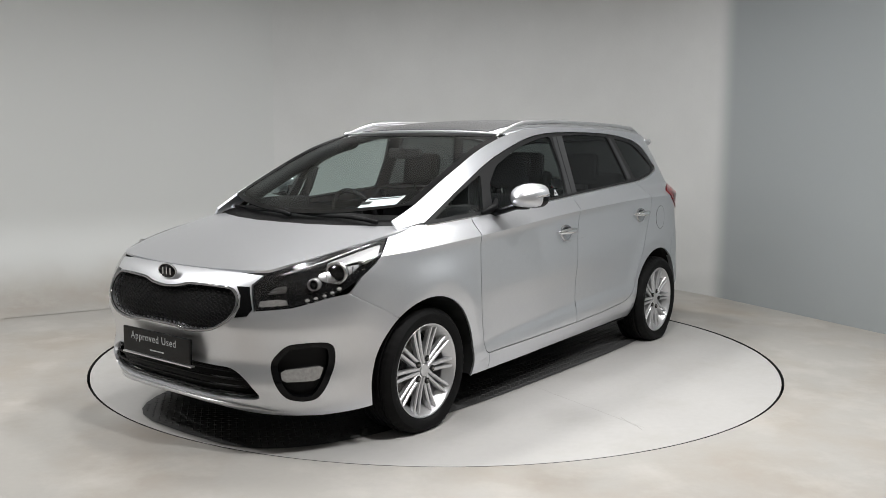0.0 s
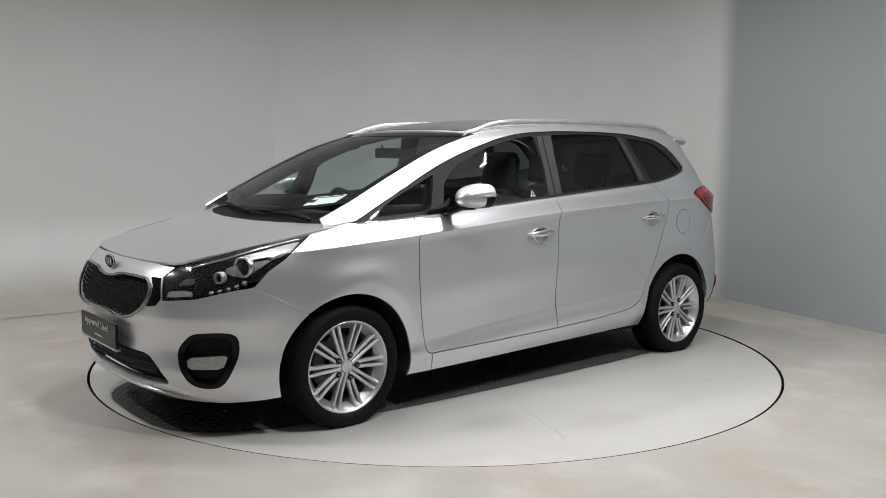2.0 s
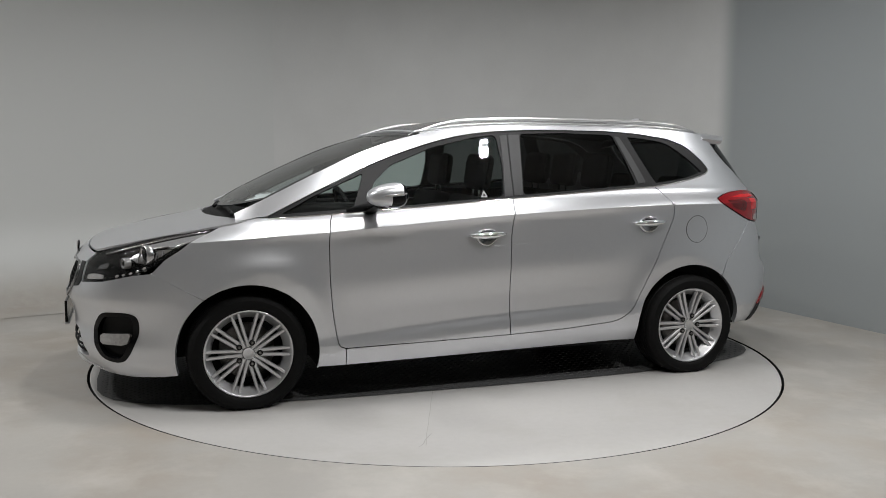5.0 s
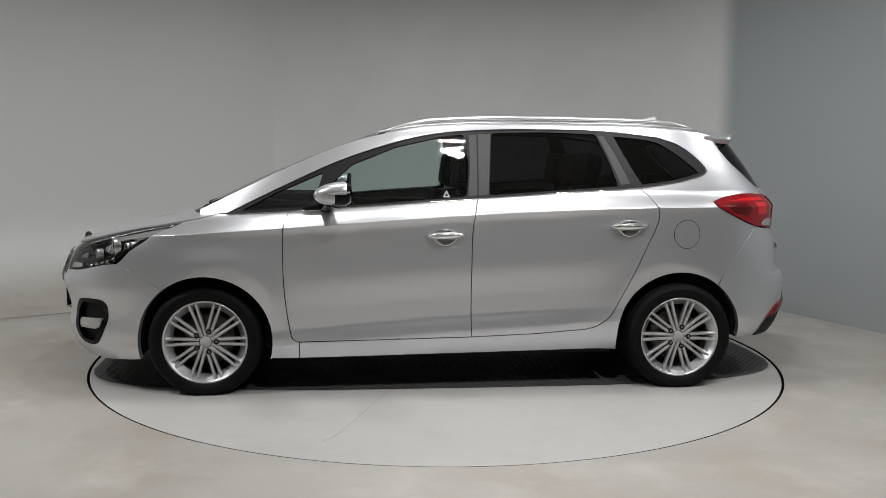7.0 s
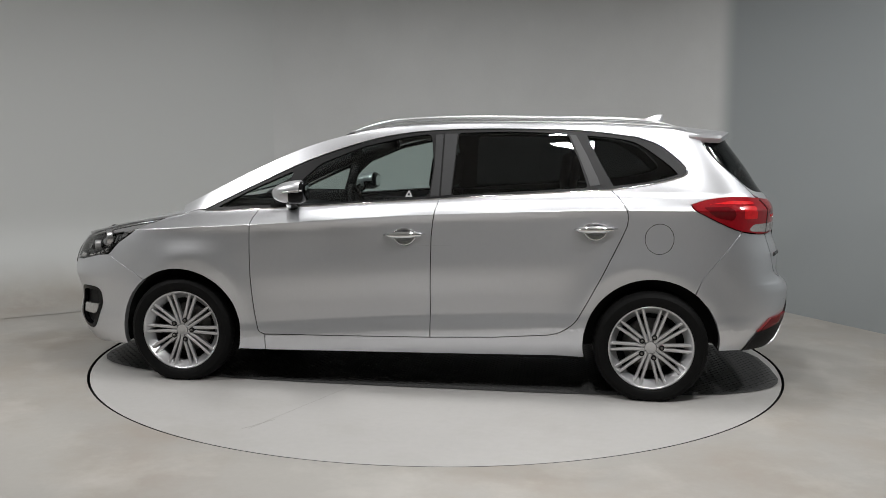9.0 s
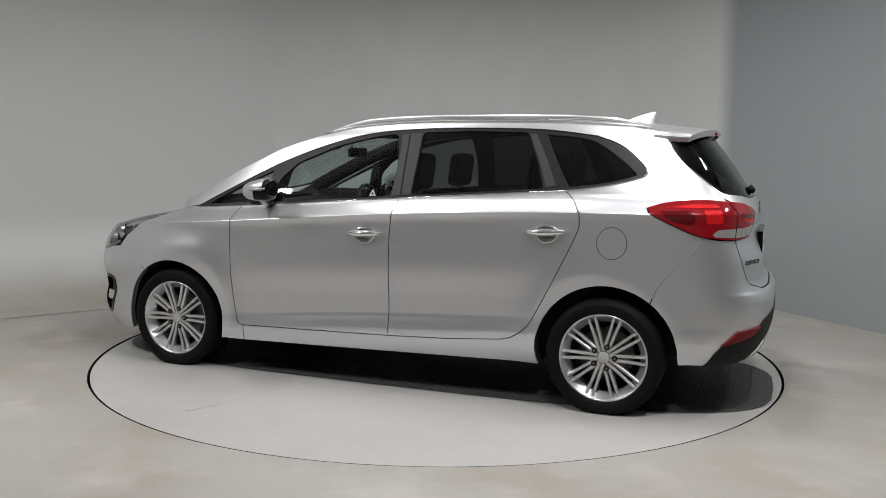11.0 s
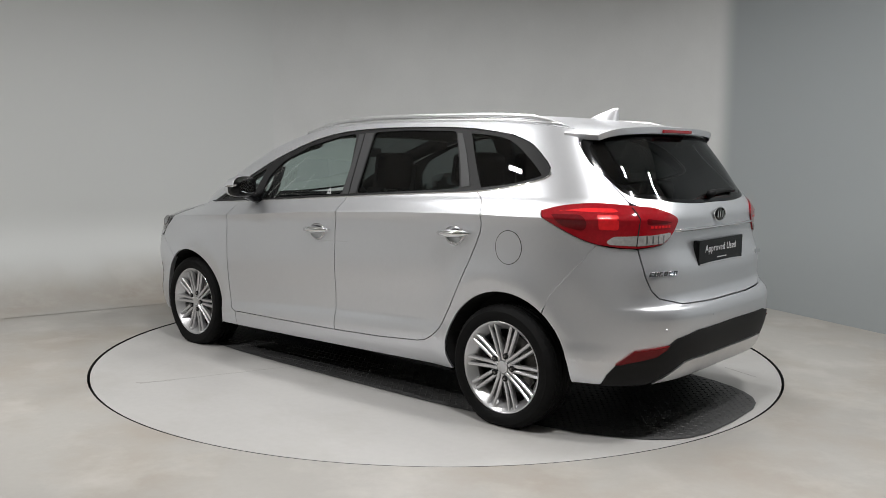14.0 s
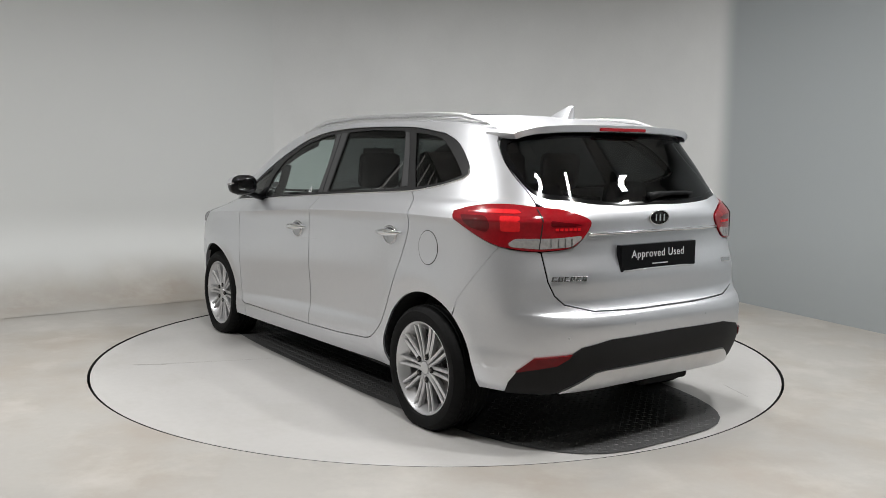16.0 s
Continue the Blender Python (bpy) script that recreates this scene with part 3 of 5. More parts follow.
LAMP_LOW = curved([(-1.569, 1.098), (-1.59, 1.07), (-1.647, 1.04), (-1.72, 1.005), (-1.795, 0.972), (-1.856, 0.952)], 4)
DOOR_BACK = curved([(-0.8, 0.35), (-0.87, 0.37), (-0.95, 0.428), (-1.0, 0.51), (-1.078, 0.661), (-1.15, 0.81), (-1.212, 0.945), (-1.228, 1.0), (-1.222, 1.06), (-1.18, 1.13), (-1.127, 1.177)], 4)
DOOR_LOW = [(0.85, 0.298), (0.4, 0.305), (-0.131, 0.315), (-0.5, 0.328), (-0.8, 0.35)]
DOOR_FRONT = curved([(0.905, 1.034), (0.928, 0.98), (0.938, 0.925), (0.94, 0.8), (0.935, 0.638), (0.92, 0.48), (0.9, 0.36), (0.885, 0.315), (0.85, 0.298)], 4)
DOOR_MID = [(-0.168, 1.111), (-0.152, 1.05), (-0.14, 0.98), (-0.131, 0.893), (-0.128, 0.6), (-0.131, 0.315)]


def between(line, x0, x1):
    return [p for p in line if min(x0, x1) - 1e-6 <= p[0] <= max(x0, x1) + 1e-6]


def side_panels():
    quarter_belt = [(-1.127, 1.177)] + between(BELT, -1.13, -1.6)
    frame_line = (EAVE + GATE_EDGE + LAMP_TOP + LAMP_LOW[1:] + [(-1.74, 0.81), (-1.64, 0.69)]
                  + arc(*ARCH_R, 128, -14, 30)[0:] + [(-0.9, 0.222), (0, 0.212), (0.85, 0.203)] + DOOR_LOW + DOOR_BACK[1:]
                  + quarter_belt[1:] + DLO_BACK[1:] + DLO_TOP[1:] + [(1.3, 1.014), (1.42, 0.988)])
    sheet("side_frame", xs(frame_line), SILVER, CAR, mirror=True, label="silver body side with roof pillars and sill")
    fender = ([(1.505, 0.963), (1.42, 0.988), (1.3, 1.014), (1.252, 1.013)] + between(BELT, 1.2, 0.92) + DOOR_FRONT + [(0.85, 0.203), (1.0, 0.205)]
              + arc(*ARCH_F, 196, 53, 30) + [(1.7, 0.655), (1.855, 0.738), (1.787, 0.809), (1.7, 0.866), (1.603, 0.922)])
    sheet("front_wing", xs(fender), SILVER, CAR, mirror=True)
    sheet("front_door", xs(DOOR_FRONT[::-1] + between(BELT, 0.9, -0.16) + DOOR_MID + DOOR_LOW[1:2]), SILVER, CAR, mirror=True)
    sheet("rear_door", xs(DOOR_MID[::-1] + between(BELT, -0.18, -1.12) + DOOR_BACK[::-1] + DOOR_LOW[3:4]), SILVER, CAR, mirror=True)
    # window band: black frames with the panes set in them
    fq = rounded([(1.17, 1.036), (0.96, 1.145), (0.72, 1.25), (0.735, 1.2), (0.79, 1.062)], 0.012)
    fd = rounded([(0.70, 1.06), (0.66, 1.2), (0.55, 1.3), (0.3, 1.4), (0.05, 1.458), (-0.1, 1.478), (-0.122, 1.3), (-0.105, 1.122), (0.3, 1.092)], 0.03)
    rd = rounded([(-0.262, 1.485), (-0.55, 1.495), (-0.885, 1.487), (-0.955, 1.33), (-1.005, 1.186), (-0.6, 1.158), (-0.238, 1.132)], 0.02)
    rq = curved([(-1.0, 1.475), (-1.15, 1.462), (-1.27, 1.437), (-1.38, 1.37), (-1.49, 1.28), (-1.475, 1.258), (-1.33, 1.222), (-1.15, 1.198)], 3)
    band = xs(BELT + DLO_BACK[1:] + DLO_TOP[1:])
    frames = sheet("window_frame", band, PILLAR, CAR, holes=[xs(fq), xs(fd), xs(rd), xs(rq)], off=-0.004, mirror=True, thick=0.02, label="satin black window surround")
    for name, o, mat, label in (("front_quarter_pane", fq, CLEAR, ""), ("front_window_pane", fd, CLEAR, "clear side glass"),
                                ("rear_window_pane", rd, PRIVACY, "dark tinted glass"), ("rear_quarter_pane", rq, PRIVACY, "dark tinted glass")):
        for ob in sheet(name, xs(o), mat, CAR, off=-0.009, thick=0.004, gap=-0.004, mirror=True, label=label):
            ob.visible_shadow = mat is PRIVACY
    # grey film on the door pillars
    for o in ([(-0.128, 1.474), (-0.172, 1.478), (-0.168, 1.3), (-0.166, 1.124), (-0.114, 1.12), (-0.13, 1.3)],
              [(-0.182, 1.48), (-0.254, 1.482), (-0.243, 1.3), (-0.23, 1.13), (-0.176, 1.126), (-0.178, 1.3)],
              [(-0.9, 1.48), (-0.935, 1.478), (-1.06, 1.24), (-1.075, 1.2), (-1.02, 1.192), (-0.968, 1.33)]):
        sheet("pillar_trim", xs(o), TRIM, CAR, off=-0.0005, thick=0.003, gap=0, mirror=True, label="dark grey satin pillar trim")
    mark = [(0.034, 1.118), (0.012, 1.158), (-0.010, 1.118)]
    sheet("window_mark", xs(mark), WHITE, CAR, off=-0.0075, thick=0.001, gap=0, holes=[xs([(0.022, 1.126), (0.012, 1.144), (0.002, 1.126)])], label="small white triangular mark on the glass")
    # bright moulding along the belt
    for sgn in (1, -1):
        pts = [(*whole(*xs([p])[0]), ) for p in BELT + DLO_BACK[1:12]]
        part("belt_moulding", tube([(p[0], sgn * (p[1] + 0.002), p[2] - 0.004) for p in pts], 0.0055, 6, 0.9), CHROME, CAR, "bright chrome belt moulding", True)
    # fuel flap, a round lid with a dark joint round it
    flap = [(-1.402 + 0.083 * math.cos(a), 0.909 + 0.088 * math.sin(a)) for a in np.linspace(0, 2 * math.pi, 41)[:-1]]
    sheet("fuel_flap_joint", xs(flap), DARK, CAR, off=0.0008, thick=0.002, step=0.02)
    sheet("fuel_flap", xs(flap), SILVER, CAR, off=0.0016, thick=0.002, gap=0.0055, step=0.02, label="round silver fuel flap")


def door_scratch():
    for x0, x1, z in ((0.06, -0.12, 0.838), (-0.14, -0.24, 0.846), (0.03, -0.05, 0.832)):
        pts = [body(np.array([x]), np.array([z + 0.03 * (x0 - x)]))[0] for x in np.linspace(x0, x1, 6)]
        part("paint_scratch", tube([(q[0], q[1] + 0.0002, q[2]) for q in pts], 0.0009, 4), WHITE, CAR, "fine pale scratch in the door paint")


HEAD = ys([(0.513, 0.782), (0.541, 0.825)], True) + xs([(1.906, 0.895), (1.78, 0.922), (1.664, 0.944), (1.505, 0.965), (1.603, 0.922), (1.7, 0.866), (1.787, 0.809), (1.855, 0.764)]) \
    + ys([(0.771, 0.728), (0.679, 0.69), (0.557, 0.677)], True)
GRILLE = [(0, 0.742), (0.10, 0.75), (0.16, 0.767), (0.3, 0.771), (0.43, 0.768), (0.472, 0.735), (0.482, 0.69), (0.462, 0.635), (0.375, 0.585), (0.28, 0.567), (0.19, 0.563), (0.14, 0.578), (0, 0.578)]
INTAKE = [(0, 0.415), (0.44, 0.408), (0.515, 0.36), (0.568, 0.275), (0.3, 0.262), (0, 0.258)]
FOG = [(0.598, 0.441), (0.659, 0.518), (0.7, 0.526), (0.765, 0.526), (0.778, 0.5), (0.775, 0.419), (0.76, 0.32), (0.735, 0.27), (0.7, 0.262), (0.652, 0.279), (0.621, 0.36)]


def front_end():
    half = (ys([(0, 0.833), (0.2, 0.835), (0.4, 0.834), (0.541, 0.825)], True) + [HEAD[0]] + HEAD[:-4:-1] + xs([(1.855, 0.738), (1.7, 0.655)])
            + xs(arc(*ARCH_F, 53, -16, 16)) + xs([(1.8, 0.19), (1.95, 0.18)]) + ys([(0.52, 0.185), (0.3, 0.205), (0, 0.215)], True))
    fog_hole = rounded(ys(FOG, True), 0.035)
    holes = [rounded(both(ys(GRILLE, True)), 0.025), rounded(both(ys(INTAKE, True)), 0.03), fog_hole, [(2 * NOSE - s, z) for s, z in fog_hole]]
    sheet("front_bumper", both(half), SILVER, CAR, holes=holes, thick=0.03, label="silver front bumper")
    # body-coloured filler behind the joint between bumper and wing
    for sgn in (1, -1):
        line = resample(xs([(1.855, 0.738), (1.7, 0.655), (1.6, 0.602)]), 0.03)[:-1]
        pts = [whole(np.array([s]), np.array([z]))[0] for s, z in line if s > by_x(1.6, 0.602) - 0.01][:10]
        part("joint_filler", tube([(p[0] - 0.001, sgn * (p[1] - 0.0065), p[2]) for p in pts], 0.0045, 6), SILVER, CAR, smooth=True)
    # upper grille: dark mesh in a chrome frame
    grille = sheet("grille", both(ys(GRILLE, True)), BLACK, CAR, off=-0.03, thick=0.01, gap=-0.01, label="black honeycomb grille in a chrome frame")[0]
    bm = bmesh.new()
    for row in range(9):
        z = 0.585 + row * 0.0215
        for k in range(-14, 15):
            y = k * 0.034 + (0.017 if row % 2 else 0)
            if not inside(np.array([abs(y) + 0.012]), np.array([z]), GRILLE)[0]:
                continue
            s = by_y(y, z, True)
            c = whole(np.array([s]), np.array([z]))[0]
            x = c[0] - 0.022
            pts = [(x + 0.006, y - 0.015, z), (x + 0.006, y - 0.006, z + 0.009), (x + 0.006, y + 0.006, z + 0.009), (x + 0.006, y + 0.015, z), (x + 0.006, y + 0.006, z - 0.009), (x + 0.006, y - 0.006, z - 0.009), (x + 0.006, y - 0.015, z)]
            tube(pts, 0.0026, 4, bm=bm, caps=False)
    part("mesh", bm, DARK, grille)
    rim = rounded(both(ys(GRILLE, True)), 0.025)
    pts = [whole(np.array([s]), np.array([z]))[0] for s, z in resample(rim, 0.03)]
    part("frame", tube([(p[0] + 0.004, p[1], p[2]) for p in pts + pts[:1]], 0.0075, 6, caps=False), DARKCHROME, grille, "chrome grille frame", True)
    wing = ys([(0.48, 0.735), (0.44, 0.777), (0.508, 0.778), (0.552, 0.682), (0.535, 0.65), (0.476, 0.64), (0.49, 0.69)], True)
    for sgn in (1, -1):
        sheet("grille_wing", [(s if sgn > 0 else 2 * NOSE - s, z) for s, z in wing], GLOSS, CAR, off=0.002, thick=0.01, step=0.02, label="gloss black piece between grille and headlamp")
    # lower intake with slats
    low = sheet("lower_grille", both(ys(INTAKE, True)), BLACK, CAR, off=-0.05, thick=0.01, gap=-0.02)[0]
    for z in (0.292, 0.325, 0.358, 0.391):
        w = 0.54 - max(0, z - 0.283) * 0.75
        pts = [tuple(whole(np.array([by_y(y, z, True)]), np.array([z]))[0] - np.array([0.02, 0, 0])) for y in np.linspace(-w, w, 25)]
        part("slat", tube(pts, 0.0055, 6), BLACK, low, smooth=True)
    lip = [(y, 0.24 - 0.035 * (abs(y) / 0.62) ** 4) for y in np.linspace(-0.63, 0.63, 31)]
    part("skid_trim", tube([tuple(whole(np.array([by_y(y, z, True)]), np.array([z]))[0] + np.array([0.006, 0, 0])) for y, z in lip], [0.012 * min(1, (15.2 - abs(i - 15)) / 5) for i in range(31)], 8, 0.8), ALLOY, CAR, "bright silver lower bumper trim", True)
    # fog lamp pockets
    for sgn in (1, -1):
        o = [(s if sgn > 0 else 2 * NOSE - s, z) for s, z in fog_hole]
        inner = shrink(o, 0.016)
        bezel = sheet("fog_lamp_surround", o, GLOSS, CAR, holes=[inner], off=0.0015, thick=0.035, gap=-0.003, step=0.016, label="gloss black fog lamp surround")[0]
        sheet("pocket", inner, BLACK, bezel, off=-0.028, thick=0.01, gap=-0.012, step=0.02, label="deep black pocket")
        lens = ys([(0.635, 0.398), (0.65, 0.412), (0.745, 0.42), (0.755, 0.41), (0.75, 0.362), (0.735, 0.352), (0.66, 0.352), (0.643, 0.365)], True)
        sheet("fog_lamp", [(s if sgn > 0 else 2 * NOSE - s, z) for s, z in lens], CLEARLENS, bezel, off=-0.006, thick=0.022, step=0.012, label="clear ribbed fog lamp lens")
    # plate holder
    plate = part("front_plate", box(2.298, 2.312, -0.272, 0.25, 0.405, 0.524, 0.004), GLOSS, CAR, "black dealer plate with white lettering")
    write(plate, "Approved Used", 0.05, (2.3135, -0.205, 0.472), True)
    part("small_print", box(2.3125, 2.3133, -0.055, 0.055, 0.43, 0.436), WHITE, plate)
    part("plate_edge", box(2.29, 2.314, -0.278, 0.256, 0.394, 0.401, 0.001), ALLOY, plate, "bright lower plate edge")
    emblem(2.239, 0.808, True)


def write(parent, text, size, at, front, extrude=0.0006, mat=None):
    """Raised letters on an upright face of the nose or tail, each a part of its own."""
    def shape(body_text):
        c = bpy.data.curves.new("letter", "FONT")
        c.body, c.size, c.extrude, c.space_character = body_text, size, extrude, 1.12
        ob = new("letter", c)
        me = bpy.data.meshes.new_from_object(ob.evaluated_get(bpy.context.evaluated_depsgraph_get()))
        bpy.data.objects.remove(ob)
        return me
    for i, ch in enumerate(text):
        if ch == " ":
            continue
        me = shape(ch)
        far = max(v.co.x for v in shape(text[: i + 1]).vertices)
        shift = far - max(v.co.x for v in me.vertices)
        me.materials.clear()
        me.materials.append(mat or WHITE)
        ob = new("letter", me)
        ob.parent = parent
        ob.matrix_basis = Matrix.Translation(at) @ pose(0, 0, 0, 90, 0, 90 if front else -90) @ Matrix.Translation((shift, 0, 0))


def emblem(x, z, front):
    """An oval maker's badge with plain strokes."""
    d = 1 if front else -1
    bm = bmesh.new()
    for r, o, k in ((1.0, 0.0, 0), (0.97, 0.006, 0)):
        ring = [bm.verts.new((x + d * o, 0.066 * r * math.cos(a), z + 0.034 * r * math.sin(a))) for a in np.linspace(0, 2 * math.pi, 33)[:-1]]
        if r == 1.0:
            first = ring
    for i in range(32):
        bm.faces.new((first[i], first[(i + 1) % 32], ring[(i + 1) % 32], ring[i]))
    bm.faces.new(ring)
    bmesh.ops.recalc_face_normals(bm, faces=bm.faces)
    e = part("badge", bm, GLOSS, CAR, "black oval badge with chrome rim", True)
    rim = [(x + d * 0.006, 0.066 * math.cos(a), z + 0.034 * math.sin(a)) for a in np.linspace(0, 2 * math.pi, 33)]
    part("rim", tube(rim, 0.003, 5, caps=False), CHROME, e, smooth=True)
    bm = bmesh.new()
    for y in (-0.034, -0.006, 0.022):
        box(x + d * 0.005, x + d * 0.009, y, y + 0.009, z - 0.016, z + 0.016, bm=bm)
    part("strokes", bm, CHROME, e)


def top_panels():
    edge = [(2.178, 0.0), (2.172, 0.2), (2.15, 0.4), (2.116, 0.545), (2.05, 0.585), (1.906, 0.647), (1.78, 0.676), (1.664, 0.7), (1.505, 0.728), (1.42, 0.738), (1.3, 0.748)]
    back = [(1.3, 0.748), (1.345, 0.7), (1.42, 0.58), (1.49, 0.4), (1.53, 0.2), (1.54, 0.0)]
    half = curved(edge, 3) + back[1:]
    sheet("bonnet", half + [(x, -y) for x, y in half[::-1] if abs(y) > 1e-6], SILVER, CAR, fn=lambda x, y: np.stack([x, y, hood_z(x, y)], -1), label="smooth silver bonnet")

    def edge_y(x):
        return whole(np.array([by_x(float(a), float(eave(a))) for a in np.atleast_1d(x)]), eave(np.atleast_1d(x)))[:, 1]

    tab_x = np.linspace(-1.75, 1.3, 62)
    tab_y = edge_y(tab_x)

    def roof(x, k):
        """k runs from -1 to 1 across the roof."""
        y = np.interp(x, tab_x, tab_y)
        lo, hi = eave(x), np.maximum(roof_mid(x), eave(x) + 0.02)
        return np.stack([x, y * k, hi - (hi - lo) * np.abs(k) ** 2.3], -1)

    front_line = [(0.405 - 0.04 * k * k, k) for k in np.linspace(-1, 1, 25)]
    rear_line = [(-1.6 + 0.0 * k * k, k) for k in np.linspace(1, -1, 25)]
    sheet("roof", front_line + rear_line, SILVER, CAR, fn=roof, step=0.045, label="silver roof panel")

    # dark panel added over the silver roof for its dimness at grazing view
    pane = [(0.365 - 0.03 * k * k, k) for k in np.linspace(-0.8, 0.8, 21)] + [(-0.95, k) for k in np.linspace(0.8, -0.8, 21)]
    sheet("roof_dim_panel", rounded(pane, 0.03), ROOF_DIM, CAR, fn=roof, off=0.004, step=0.045, thick=0.006, label="dark panel added to dim the silver roof")

    def screen(v, k):
        """The windscreen: v from its foot to its head, k across."""
        x = 1.262 + (0.36 - 1.262) * v
        y = np.interp(x, tab_x, tab_y)
        z = eave(x) - 0.004
        cx, cz = 1.455 - 1.055 * v, 1.04 + 0.452 * v + 0.1 * v * (1 - v)
        return np.stack([cx + (x - cx) * k * k, y * k, cz + (z - cz) * k * k], -1)

    rim = [(0.0, k) for k in np.linspace(-1, 1, 17)] + [(1.0, k) for k in np.linspace(1, -1, 17)]
    w = sheet("windscreen", rim, CLEAR, CAR, fn=screen, step=0.05, thick=0.005, label="large raked clear windscreen")[0]
    w.visible_shadow = False
    inner = [(0.035, k) for k in np.linspace(-0.93, 0.93, 17)] + [(0.93, k) for k in np.linspace(0.91, -0.91, 17)]
    sheet("black_border", rim, GLOSS, w, fn=screen, holes=[inner], off=0.0015, step=0.05, thick=0.004)
    # cowl, wipers
    def cowl(x, y):
        return np.stack([x, y, hood_z(x, y) - 0.01 + (1.54 - x) * 0.06], -1)
    ch = [(1.56, 0.0), (1.55, 0.2), (1.52, 0.45), (1.44, 0.6), (1.36, 0.71), (1.27, 0.745), (1.22, 0.6), (1.33, 0.3), (1.37, 0)]
    sheet("cowl", ch + [(x, -y) for x, y in ch[::-1] if abs(y) > 1e-6], BLACK, CAR, fn=cowl)
    for a, b in (((1.44, 0.58), (1.45, -0.1)), ((1.49, 0.0), (1.33, -0.64))):
        pts = []
        for i in range(9):
            x, y = a[0] + (b[0] - a[0]) * i / 8, a[1] + (b[1] - a[1]) * i / 8
            pts.append((x - 0.02, y, float(hood_z(np.array(x), np.array(y))) + 0.022 + 0.006 * math.sin(i)))
        part("windscreen_wiper", tube(pts, [0.012] * 3 + [0.009] * 6, 6), BLACK, CAR, smooth=True)
    # roof rails
    for sgn in (1, -1):
        xr = np.linspace(0.42, -1.56, 40)
        pts = []
        for x in xr:
            t = (0.42 - x) / 1.98
            y = np.interp(x, tab_x, tab_y) - 0.035
            z = eave(x) + 0.002 + 0.034 * min(1, t / 0.16, (1 - t) / 0.1) ** 0.7
            pts.append((x, sgn * y, z))
        part("roof_rail", tube(pts, [0.006 + 0.010 * min(1, i / 4, (39 - i) / 4) for i in range(40)], 8, 0.8), ALLOY, CAR, "satin silver roof rail", True)
        ft = [(x, sgn * (np.interp(x, tab_x, tab_y) - 0.033), float(eave(x)) + 0.01) for x in np.linspace(0.4, -1.52, 30)]
        part("rail_foot", tube(ft, 0.012, 6), ALLOY, CAR, smooth=True)
    # aerial fin
    bm = bmesh.new()
    rings = []
    for i in range(7):
        t = i / 6
        z, x0, x1, w = 1.555 + 0.07 * t, -1.29 - 0.17 * t**1.3, -1.5 + 0.008 * t, 0.03 * (1 - t) ** 0.8 + 0.004
        rings.append([bm.verts.new((x0 + (x1 - x0) * (0.5 - 0.5 * math.cos(a)), w * math.sin(a) * (0.6 + 0.4 * abs(math.sin(a / 2))), z)) for a in np.linspace(0, 2 * math.pi, 17)[:-1]])
    for a, b in zip(rings, rings[1:]):
        for k in range(16):
            bm.faces.new((a[k], a[(k + 1) % 16], b[(k + 1) % 16], b[k]))
    bm.faces.new(rings[-1])
    bmesh.ops.recalc_face_normals(bm, faces=bm.faces)
    part("aerial_fin", bm, SILVER, CAR, "silver shark-fin aerial", True)
    return tab_x, tab_y, screen


